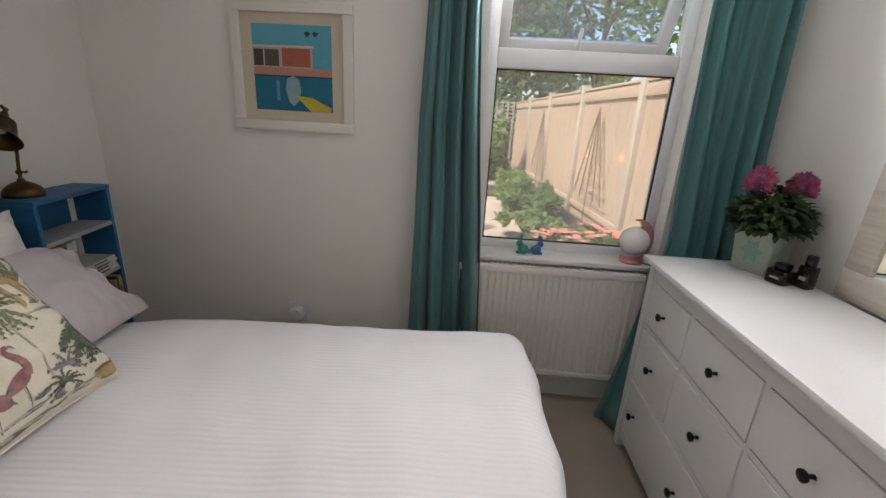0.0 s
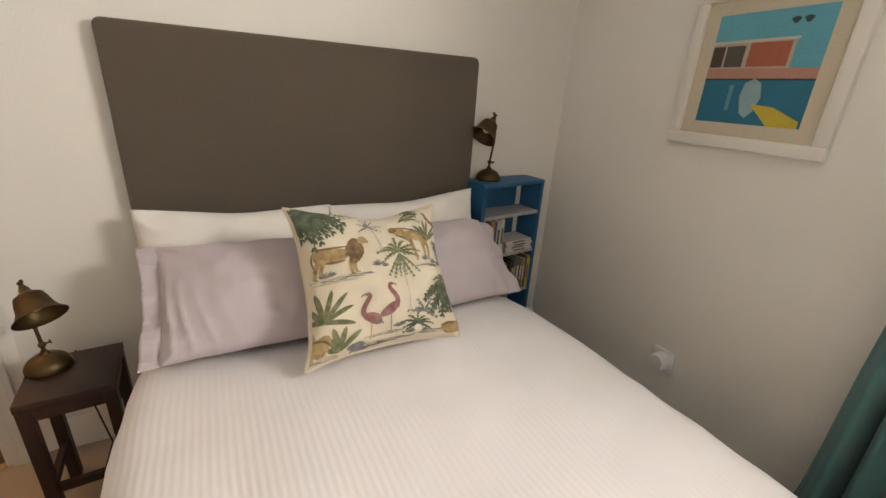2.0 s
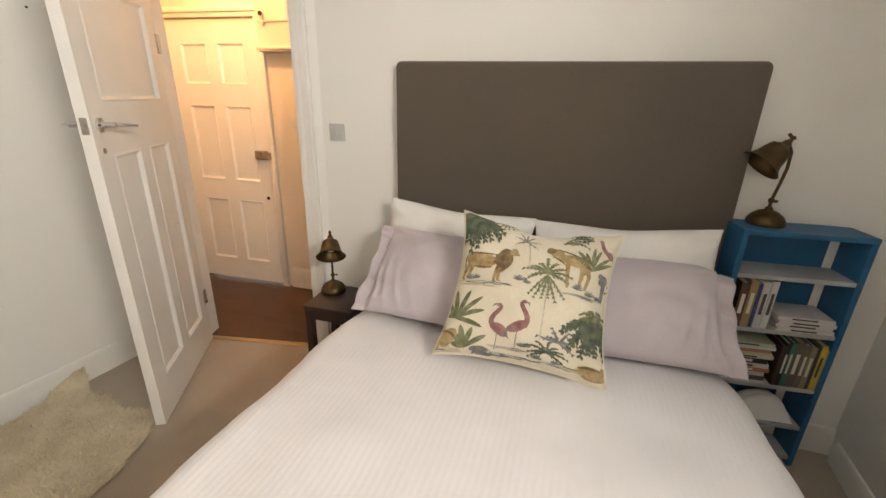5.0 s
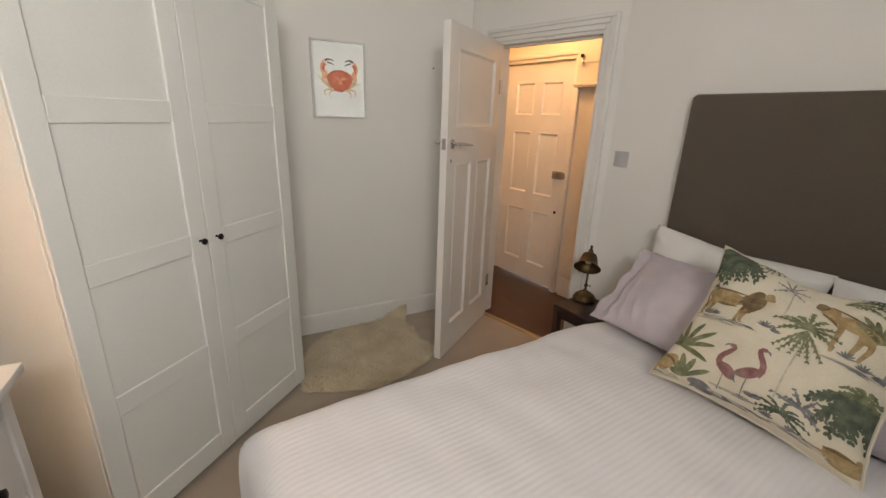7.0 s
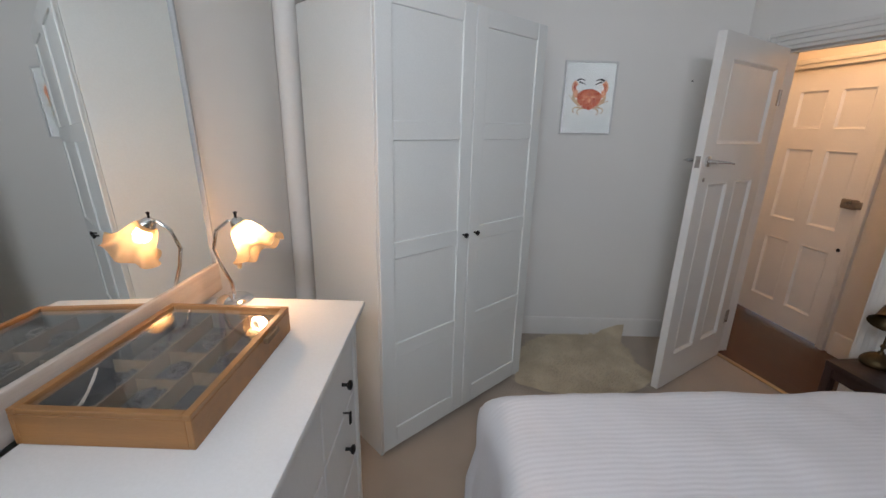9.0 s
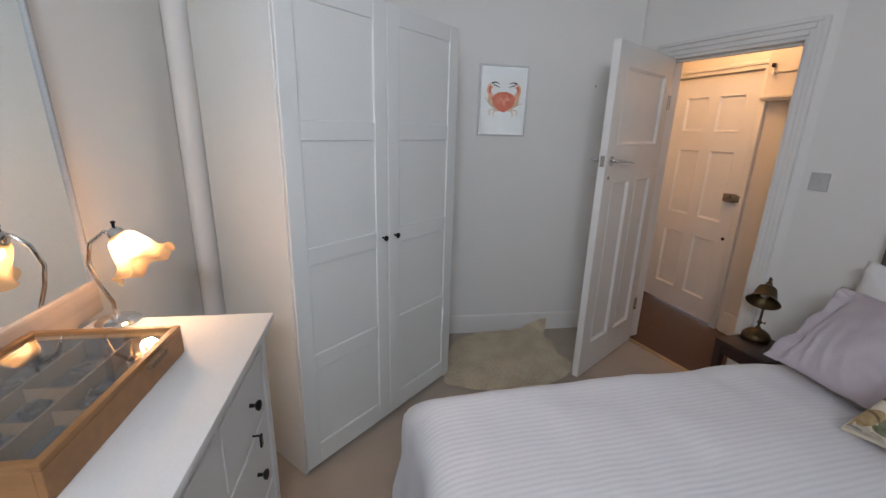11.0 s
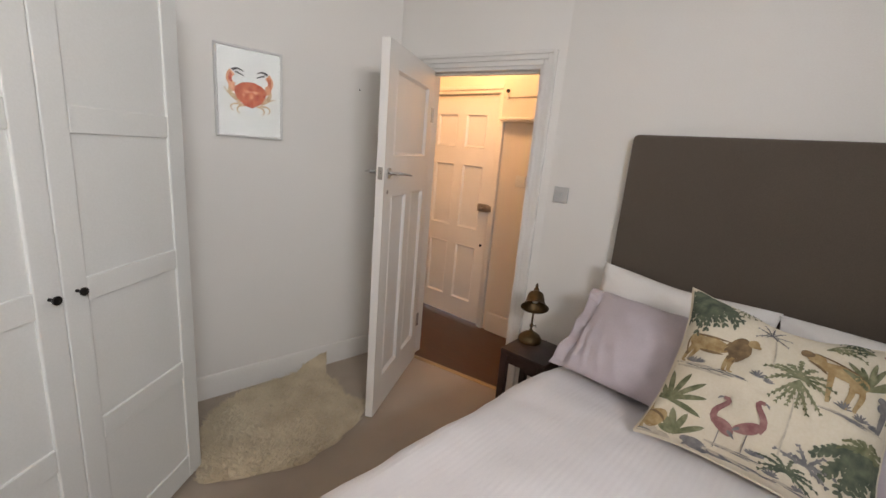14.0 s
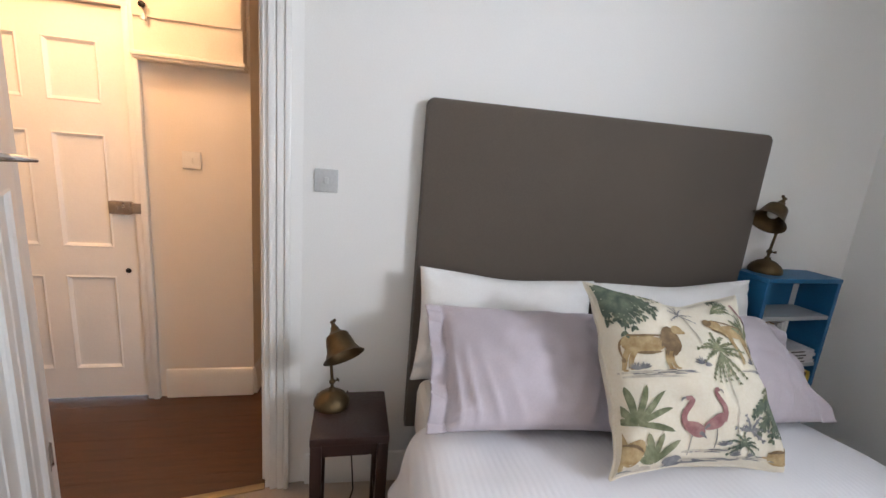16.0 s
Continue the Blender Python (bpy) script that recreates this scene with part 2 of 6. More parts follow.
print_green = mat("print_green", (0.10, 0.115, 0.055), 0.9, colour2=(0.27, 0.27, 0.16), scale=40, bump=0.05, bscale=500)
print_teal = mat("print_teal", (0.055, 0.075, 0.055), 0.9, colour2=(0.15, 0.17, 0.11), scale=40, bump=0.05, bscale=500)
print_grey = mat("print_grey", (0.13, 0.13, 0.14), 0.9, colour2=(0.26, 0.25, 0.24), scale=45, bump=0.05, bscale=500)
print_ochre = mat("print_ochre", (0.30, 0.19, 0.08), 0.9, colour2=(0.48, 0.36, 0.19), scale=45, bump=0.05, bscale=500)
print_brown = mat("print_brown", (0.13, 0.085, 0.045), 0.9, colour2=(0.27, 0.18, 0.09), scale=45, bump=0.05, bscale=500)
print_pink = mat("print_pink", (0.23, 0.095, 0.095), 0.9, colour2=(0.38, 0.21, 0.19), scale=45, bump=0.05, bscale=500)
print_wash = mat("print_wash", (0.42, 0.37, 0.29), 0.9, colour2=(0.62, 0.56, 0.45), scale=40, bump=0.05, bscale=500)
dark_wood = mat("dark_stained_wood", (0.032, 0.013, 0.010), 0.38, var=0.2, scale=6, stretch=(1, 1, 0.15), bump=0.04, bscale=120)
blue_paint = mat("blue_paint", (0.012, 0.135, 0.30), 0.5, var=0.12, scale=7, bump=0.03, bscale=90)
shelf_grey = mat("shelf_grey", (0.42, 0.43, 0.43), 0.55, var=0.05)
paper = mat("paper_edges", (0.68, 0.65, 0.58), 0.85, var=0.08, scale=3, stretch=(1, 1, 60), bump=0.05)
teal_cloth = mat("teal_curtain_cloth", (0.062, 0.195, 0.200), 0.8, var=0.08, scale=3, stretch=(1, 1, 0.3), bump=0.05, bscale=420, sheen=0.25)
oak = mat("pale_bamboo", (0.36, 0.17, 0.055), 0.42, var=0.12, scale=6, stretch=(0.4, 6, 6), bump=0.02, bscale=60)


def glass_mat(name, colour=(1, 1, 1), rough=0.0):
    m = bpy.data.materials.new(name)
    m.use_nodes = True
    b = m.node_tree.nodes["Principled BSDF"]
    b.inputs["Base Color"].default_value = (*colour, 1)
    b.inputs["Roughness"].default_value = rough
    b.inputs["Transmission Weight"].default_value = 1.0
    b.inputs["IOR"].default_value = 1.45
    return m


clear_glass = glass_mat("clear_glass", (0.97, 0.99, 0.98))
# window panes mix in a pale translucent veil, uneven in strength, that hazes the view
veiled_glass = glass_mat("veiled_glass", (0.97, 0.99, 0.98))
_n, _l = veiled_glass.node_tree.nodes, veiled_glass.node_tree.links
_t, _m, _z, _c = _n.new("ShaderNodeBsdfTranslucent"), _n.new("ShaderNodeMixShader"), _n.new("ShaderNodeTexNoise"), _n.new("ShaderNodeMapRange")
_t.inputs[0].default_value = (0.95, 0.95, 0.90, 1)
_z.inputs["Scale"].default_value = 2.5
_c.inputs[3].default_value, _c.inputs[4].default_value = 0.06, 0.24
_l.new(_z.outputs[0], _c.inputs[0]), _l.new(_c.outputs[0], _m.inputs[0])
_l.new(_n["Principled BSDF"].outputs[0], _m.inputs[1]), _l.new(_t.outputs[0], _m.inputs[2])
_l.new(_m.outputs[0], _n["Material Output"].inputs[0])
smoky_glass = glass_mat("box_glass", (0.93, 0.93, 0.92))
mirror_silver = bpy.data.materials.new("mirror_silver")
mirror_silver.use_nodes = True
_b = mirror_silver.node_tree.nodes["Principled BSDF"]
_b.inputs["Base Color"].default_value, _b.inputs["Metallic"].default_value, _b.inputs["Roughness"].default_value = (0.86, 0.88, 0.87, 1), 1.0, 0.015


# ---- doors, trim and hall fittings ----
def strip_trim(name, m, pieces, material, label):
    """A moulded door surround: each piece is (from, to) along x with heights, built in steps."""
    bm = B()
    for lo, hi in pieces:
        box(bm, lo, hi, 0.004)
    return solid(name, bm, material, label, "trim", kind="structure", m=m)


dm = along(DA, DB)
o0, o1 = 0.215, 0.985
for nm, a0, a1 in (("trim_door_near", o1, o1 + 0.075), ("trim_door_far", o0 - 0.075, o0)):
    s = 1 if a0 == o1 else -1
    e = a0 if s > 0 else a1
    pcs = [((min(e, e + s * 0.028), -0.018, 0), (max(e, e + s * 0.028), 0, 2.028)),
           ((min(e + s * 0.028, e + s * 0.055), -0.026, 0), (max(e + s * 0.028, e + s * 0.055), 0, 2.055)),
           ((min(e + s * 0.055, e + s * 0.075), -0.034, 0), (max(e + s * 0.055, e + s * 0.075), 0, 2.075))]
    strip_trim(nm, dm, pcs, gloss_white, "white painted moulded door architrave")
strip_trim("trim_door_head", dm, [((o0, -0.0178, 2.0), (o1, 0, 2.028)), ((o0 - 0.028, -0.0258, 2.028), (o1 + 0.028, 0, 2.055)),
                                  ((o0 - 0.055, -0.0338, 2.055), (o1 + 0.055, 0, 2.075))], gloss_white, "white painted moulded door architrave")
# lining of the opening, with a stop
bm = B()
for x0, x1 in ((o0 - 0.002, o0 + 0.018), (o1 - 0.018, o1 + 0.002)):
    box(bm, (x0, -0.002, 0), (x1, 0.124, 2.0), 0.002)
box(bm, (o0 + 0.018, -0.002, 1.982), (o1 - 0.018, 0.124, 2.002), 0.002)
box(bm, (o1 - 0.03, 0.05, 0), (o1 - 0.018, 0.085, 1.982), 0.002)
box(bm, (o0 + 0.018, 0.05, 1.97), (o1 - 0.03, 0.085, 1.982), 0.002)
solid("trim_door_lining", bm, gloss_white, "white painted door lining with a stop bead", "trim", kind="structure", m=dm)
solid("trim_threshold", box(B(), (o0 + 0.02, -0.012, 0.0), (o1 - 0.02, 0.022, 0.009), 0.003), mat("threshold_bar", (0.55, 0.42, 0.24), 0.3, metal=0.8), "brass threshold bar between carpet and wood floor", "trim", kind="structure", m=dm)


def panel_door(name, m, width, height, thick, panels, label, kind=""):
    """A door with recessed panels on both faces, hinge edge at x = 0; the front face is at y = -thick / 2."""
    root = thing(name, m, label, "door", kind=kind)
    bm = B()
    xs = sorted({0, width, *[v for p in panels for v in (p[0], p[1])]})
    zs = sorted({0, height, *[v for p in panels for v in (p[2], p[3])]})
    t = thick / 2

    def hole(x, z):
        return any(p[0] < x < p[1] and p[2] < z < p[3] for p in panels)

    vs = {}

    def V(x, y, z):
        k = (round(x, 4), round(y, 4), round(z, 4))
        if k not in vs:
            vs[k] = bm.verts.new(k)
        return vs[k]

    for x0, x1 in zip(xs, xs[1:]):
        for z0, z1 in zip(zs, zs[1:]):
            if hole((x0 + x1) / 2, (z0 + z1) / 2):
                continue
            bm.faces.new((V(x0, -t, z0), V(x1, -t, z0), V(x1, -t, z1), V(x0, -t, z1)))
            bm.faces.new((V(x0, t, z0), V(x0, t, z1), V(x1, t, z1), V(x1, t, z0)))
    for x in (0, width):
        for z0, z1 in zip(zs, zs[1:]):
            bm.faces.new((V(x, -t, z0), V(x, -t, z1), V(x, t, z1), V(x, t, z0)))
    for z in (0, height):
        for x0, x1 in zip(xs, xs[1:]):
            bm.faces.new((V(x0, -t, z), V(x0, t, z), V(x1, t, z), V(x1, -t, z)))
    part("frame", bm, gloss_white, root, smooth=None)
    for x0, x1, z0, z1 in panels:
        bm = B()
        for s in (-1, 1):
            steps = ((0.0, t), (0.006, t + 0.003), (0.014, t - 0.004), (0.020, t - 0.011), (0.03, t - 0.012))
            rings = [[bm.verts.new((x, s * y, z)) for x, z in ((x0 + d, z0 + d), (x1 - d, z0 + d), (x1 - d, z1 - d), (x0 + d, z1 - d))] for d, y in steps]
            for a, b in zip(rings, rings[1:]):
                for i in range(4):
                    bm.faces.new((a[i], a[(i + 1) % 4], b[(i + 1) % 4], b[i]))
            bm.faces.new(rings[-1])
        part("panel", bm, gloss_white, root, smooth=None)
    return root


hinge, tip = Vector((0.290, 0.252)), Vector((0.928, 0.690))
leaf = tip - hinge
room_door = panel_door("door_1", Matrix.Translation((hinge.x, hinge.y, 0.012)) @ Matrix.Rotation(math.atan2(leaf.y, leaf.x), 4, "Z"), leaf.length, 1.972, 0.042,
                       [(0.11, leaf.length - 0.11, 1.44, 1.86), (0.11, leaf.length / 2 - 0.045, 0.2, 1.24), (leaf.length / 2 + 0.045, leaf.length - 0.11, 0.2, 1.24)],
                       "white painted panelled door standing half open", kind="structure")
L = leaf.length
for s in (-1, 1):
    bm = B()
    lathe(bm, [(0.004, 0.0), (0.027, 0.001), (0.027, 0.009), (0.015, 0.013), (0.010, 0.024), (0.010, 0.056), (0.0, 0.058)], 20, Matrix.Translation((L - 0.055, s * 0.0205, 1.357)) @ Matrix.Rotation(radians(-90 * s), 4, "X"))
    tube(bm, [(L - 0.055, s * 0.045, 1.357), (L - 0.062, s * 0.07, 1.359), (L - 0.085, s * 0.102, 1.357), (L - 0.112, s * 0.128, 1.353)], [0.010, 0.009, 0.007, 0.004], 10)
    part("handle", bm, chrome, room_door, "chrome lever handle")
    bm = B()
    lathe(bm, [(0.0, 0.0), (0.011, 0.001), (0.011, 0.003), (0.003, 0.004)], 14, Matrix.Translation((L - 0.05, s * 0.021, 1.262)) @ Matrix.Rotation(radians(-90 * s), 4, "X"))
    part("keyhole", bm, steel, room_door)
bm = box(B(), (L - 0.002, -0.012, 1.325), (L + 0.002, 0.012, 1.385), 0.001)
box(bm, (L, -0.006, 1.35), (L + 0.009, 0.006, 1.368), 0.002)
part("latch_plate", bm, steel, room_door, "worn steel latch plate")
for z in (0.25, 1.66):
    bm = B()
    lathe(bm, [(0.006, 0.0), (0.006, 0.09)], 10, Matrix.Translation((-0.004, 0.022, z)))
    box(bm, (0.0, 0.0205, z), (0.03, 0.0225, z + 0.09))
    part("hinge", bm, steel, room_door)
# tassel on the handle that faces the wall
tassel = thing("key_tassel", room_door.matrix_world @ Matrix.Translation((L - 0.085, -0.044, 1.110)), "dark brown tassel hanging from the door handle", "tassel")
bm = B()
for i in range(26):
    a, r = i * 2.4, 0.003 + 0.012 * ((i * 7 % 11) / 11)
    tube(bm, [(0.3 * r * math.cos(a), 0.3 * r * math.sin(a), 0.19), (r * math.cos(a), r * math.sin(a), 0.12), (1.2 * r * math.cos(a), 1.2 * r * math.sin(a), 0.006 * (i % 3))], 0.0022, 5)
part("fringe", bm, mat("tassel_thread", (0.03, 0.018, 0.014), 0.8), tassel)
part("cap", lathe(B(), [(0.004, 0.18), (0.013, 0.185), (0.014, 0.21), (0.006, 0.225), (0.002, 0.225)], 14), print_brown, tassel)
bm = B()
tube(bm, [(0.0, -0.004, 0.222), (0.006, -0.006, 0.242), (0.0, -0.003, 0.258), (-0.006, 0.004, 0.242), (0.0, 0.0, 0.222)], 0.0018, 6, caps=False)
part("cord", bm, print_brown, tassel)

hm = along(HW0, HW1)
front_door = panel_door("door_2", hm @ Matrix.Translation((0.238, 0.028, 0.008)), 0.77, 1.972, 0.044,
                        [(x, x + 0.225, z0, z1) for x in (0.115, 0.43) for z0, z1 in ((0.17, 0.69), (0.84, 1.40), (1.54, 1.82))],
                        "cream painted six-panel front door, shut", kind="structure")
bm = box(B(), (0.655, -0.052, 1.02), (0.755, -0.022, 1.085), 0.006)
box(bm, (0.757, -0.056, 1.028), (0.80, -0.022, 1.078), 0.004)
lathe(bm, [(0.0, 0), (0.011, 0.001), (0.013, 0.012), (0.0, 0.014)], 14, Matrix.Translation((0.69, -0.052, 1.052)) @ Matrix.Rotation(radians(90), 4, "X"))
part("night_latch", bm, steel, front_door, "brushed steel night latch")
bm = lathe(B(), [(0.0, 0), (0.013, 0.001), (0.013, 0.006), (0.004, 0.007)], 14, Matrix.Translation((0.712, -0.022, 0.722)) @ Matrix.Rotation(radians(90), 4, "X"))
part("keyhole", bm, dark_metal, front_door)
strip_trim("trim_front_door", hm, [((1.008, -0.02, 0), (1.038, 0, 1.99)), ((1.038, -0.03, 0), (1.068, 0, 2.05)), ((0.16, -0.02, 1.985), (1.038, 0, 2.015)),
                                   ((0.15, -0.032, 2.015), (1.038, 0, 2.05)), ((0.17, -0.02, 0), (0.237, 0, 1.985))], gloss_white, "cream painted door frame moulding")
hall_wood = mat("hall_wood", (0.095, 0.038, 0.015), 0.36, var=0.2, scale=4, stretch=(1, 9, 1), bump=0.03, bscale=90)
hf_pts = [(0.60, -0.9), (0.347, 0.0), (0.04, 1.06), (-0.02, 1.8), (-1.5, 1.8), (-1.5, -0.9)]
hall_floor = solid("floor_hall", prism(B(), hf_pts, -0.1, -0.020), hall_wood, "dark polished wooden hall floor", "floor", kind="structure", smooth=None)
plank = finish("plank", box(B(), (0, 0, -0.019), (2.7, 0.1405, -0.005), 0.0006, seg=1), hall_wood, None)
hang = math.atan2((HW1 - HW0).y, (HW1 - HW0).x)
for row in range(-2, 8):
    o = new("plank", plank)
    o.parent = hall_floor
    o.matrix_world = Matrix.Translation((-0.50, -0.9, 0)) @ Matrix.Rotation(hang, 4, "Z") @ Matrix.Translation((-0.1 * (row % 3), -0.141 * (row + 1), 0))


def switch_plate(name, m, label, plate):
    root = thing(name, m, label, "switch")
    part("plate", box(B(), (-0.043, 0, -0.043), (0.043, 0.009, 0.043), 0.003), plate, root)
    part("rocker", box(B(), (-0.008, 0.008, -0.013), (0.008, 0.0135, 0.013), 0.002), plate, root)
    return root


hx = (HB - DB).normalized()


def on_headwall(s, z):
    p = DB + hx * s
    return Matrix.Translation((p.x, p.y, z)) @ Matrix.Rotation(math.atan2(hx.y, hx.x) + math.pi, 4, "Z")


switch_plate("light_switch", on_headwall(0.085, 1.318), "pale grey plastic light switch on the wall", mat("grey_plastic", (0.56, 0.56, 0.55), 0.4, bump=0))
hs = along(HW0, HW1) @ Matrix.Translation((1.27, 0, 1.318)) @ Matrix.Rotation(math.pi, 4, "Z")
switch_plate("light_switch", hs, "white plastic light switch on the hall wall", gloss_white)
cup = thing("meter_cupboard", along(HW0, HW1) @ Matrix.Translation((1.075, -0.001, 1.775)), "cream painted meter cupboard above the hall wall", "cupboard")
part("body", box(B(), (0, -0.075, 0.02), (0.46, 0, 0.76), 0.004), hall_paint, cup)
part("ledge", box(box(B(), (-0.012, -0.095, 0.0), (0.472, 0, 0.02), 0.004), (-0.006, -0.085, -0.012), (0.466, 0, 0.0), 0.003), hall_paint, cup)
part("flap", box(B(), (0.004, -0.087, 0.165), (0.456, -0.076, 0.75), 0.003), hall_paint, cup)
part("knob", lathe(B(), [(0.004, 0), (0.004, 0.008), (0.014, 0.014), (0.014, 0.022), (0.0, 0.026)], 14, Matrix.Translation((0.055, -0.087, 0.21)) @ Matrix.Rotation(radians(90), 4, "X")), dark_metal, cup)
bm = lathe(B(), [(0.0, 0), (0.011, 0.004), (0.012, 0.02), (0.0, 0.036)], 14, Matrix.Translation((0.055, -0.094, 0.145)))
tube(bm, [(0.055, -0.094, 0.18), (0.055, -0.097, 0.203)], 0.0015, 5)
part("pendant", bm, gloss_white, cup)

# ---- wardrobe ----
wdir = Vector((0.752, 0.718)).normalized()
wm = Matrix.Translation((1.735, 0.580, 0)) @ Matrix.Rotation(math.atan2(wdir.y, wdir.x), 4, "Z")
wardrobe = thing("wardrobe", wm, "tall white two-door wardrobe with framed panel doors", "wardrobe")
W = 1.042
bm = box(B(), (0, -0.60, 0), (0.018, -0.021, 2.01), 0.001)
part("side_panel", bm, wardrobe_white, wardrobe)
part("side_panel", box(B(), (W - 0.018, -0.60, 0), (W, -0.021, 2.01), 0.001), wardrobe_white, wardrobe)
part("top_panel", box(B(), (0.018, -0.60, 1.992), (W - 0.018, -0.021, 2.01), 0.001), wardrobe_white, wardrobe)
part("back_panel", box(B(), (0.018, -0.598, 0.0), (W - 0.018, -0.592, 1.992)), wardrobe_white, wardrobe)
part("plinth", box(B(), (0.018, -0.06, 0), (W - 0.018, -0.045, 0.06)), wardrobe_white, wardrobe)
dw = W / 2 - 0.003
for k in (0, 1):
    x0 = k * (W / 2) + 0.0015
    d = part("door", box(B(), (x0, -0.013, 0.03), (x0 + dw, -0.008, 2.008)), wardrobe_white, wardrobe)
    st, z0, z1 = 0.075, 0.03, 2.008
    rails = [(z0, z0 + 0.105), (0.505, 0.58), (0.975, 1.05), (1.46, 1.535), (z1 - 0.075, z1)]
    bm = box(B(), (x0, -0.0205, z0), (x0 + st, 0, z1), 0.0035)
    box(bm, (x0 + dw - st, -0.0205, z0), (x0 + dw, 0, z1), 0.0035)
    for a, b in rails:
        box(bm, (x0 + st, -0.0195, a), (x0 + dw - st, -0.0006, b), 0.0035)
    part("door_frame", bm, wardrobe_white, d, smooth=None)
    kx = x0 + dw - 0.038 if k == 0 else x0 + 0.038
    kb = lathe(B(), [(0.005, 0), (0.0045, 0.012), (0.012, 0.02), (0.013, 0.026), (0.0, 0.029)], 16, Matrix.Translation((kx, 0, 1.02)) @ Matrix.Rotation(radians(-90), 4, "X"))
    part("knob", kb, dark_metal, d, "dark metal knob")

# boxed pipe on the wall behind the dresser's end
solid("pipe_casing", lathe(B(), [(0.055, 0.0), (0.055, H)], 28, Matrix.Translation((3.005, 0.72, 0))), wall_paint, "white painted pipe running up the wall", "pipe", kind="structure")

# ---- dresser ----
dresser = thing("dresser", pose(2.493, 1.598, 0), "white chest of drawers with dark metal knobs", "dresser")
DL, DT, DD = 1.69, 0.945, 0.507
bm = box(B(), (0, 0, DT - 0.022), (DD, DL, DT), 0.003)
part("top", bm, furniture_white, dresser)
for y in (0.02, DL - 0.06):
    for x in (0.03, DD - 0.06):
        part("leg", box(B(), (x, y, 0), (x + 0.04, y + 0.04, DT - 0.022), 0.002), furniture_white, dresser)
for y in (0.028, DL - 0.046):
    part("side_panel", box(B(), (0.058, y, 0.075), (DD - 0.06, y + 0.018, DT - 0.022)), furniture_white, dresser)
part("back", box(B(), (DD - 0.03, 0.06, 0.075), (DD - 0.022, DL - 0.06, DT - 0.022)), furniture_white, dresser)
bm = box(B(), (0.0388, 0.06, 0.06), (0.062, DL - 0.06, 0.11), 0.001)
box(bm, (0.0388, 0.06, 0.852), (0.062, DL - 0.06, DT - 0.022))
for z in (0.372, 0.636):
    box(bm, (0.039, 0.06, z), (0.068, DL - 0.06, z + 0.02))
cols = [0.05, 0.42, 0.915, 1.30, DL - 0.05]
for y in cols[1:-1]:
    box(bm, (0.0392, y - 0.01, 0.11), (0.068, y + 0.01, 0.852))
part("front_frame", bm, furniture_white, dresser)


def drawer(y0, y1, z0, z1, knobs):
    d = part("drawer", box(B(), (0.036, y0 + 0.003, z0), (0.058, y1 - 0.003, z1), 0.002), furniture_white, dresser)
    part("drawer_box", box(B(), (0.07, y0 + 0.02, z0 + 0.012), (DD - 0.05, y1 - 0.02, z1 - 0.05)), furniture_white, d)
    for y in knobs:
        kb = lathe(B(), [(0.006, 0), (0.005, 0.014), (0.0145, 0.021), (0.0155, 0.028), (0.010, 0.031), (0.0, 0.0325)], 18,
                   Matrix.Translation((0.036, y, (z0 + z1) / 2)) @ Matrix.Rotation(radians(-90), 4, "Y"))
        part("knob", kb, dark_metal, d, "dark metal knob")


for a, b, k in zip(cols, cols[1:], (0.205, 0.72, 1.105, 1.475)):
    drawer(a + 0.008, b - 0.008, 0.66, 0.848, [k])
    drawer(a + 0.008, b - 0.008, 0.396, 0.632, [k])
part("hanging_tag", box(box(B(), (0.012, 0.196, 0.615), (0.018, 0.214, 0.655), 0.002), (0.014, 0.203, 0.650), (0.038, 0.207, 0.654)), dark_metal, dresser, "small black tag")
for a, b, ks in ((cols[0], cols[2], (0.2, 0.70)), (cols[2], cols[4], (1.14, 1.53))):
    drawer(a + 0.008, b - 0.008, 0.116, 0.368, ks)

# ---- bed ----
BR = radians(4.3)
bm0 = Matrix.Translation((0.0, 2.2, 0)) @ Matrix.Rotation(BR, 4, "Z")
bed = thing("bed", bm0, "double bed with a pale upholstered base and mattress", "bed")
part("base", box(B(), (0.06, -0.66, 0.05), (1.98, 0.66, 0.33), 0.02), pillow_white, bed, "white fabric divan base")
part("mattress", box(B(), (0.06, -0.67, 0.33), (2.0, 0.67, 0.575), 0.05, seg=3), pillow_white, bed)
for x in (0.15, 1.9):
    for y in (-0.58, 0.58):
        part("foot", lathe(B(), [(0.025, 0), (0.03, 0.05)], 12, Matrix.Translation((x, y, 0))), dark_metal, bed)


def fold(x, y, z, s, amp):
    return amp * noise.noise(Vector((x * s, y * s, z)))


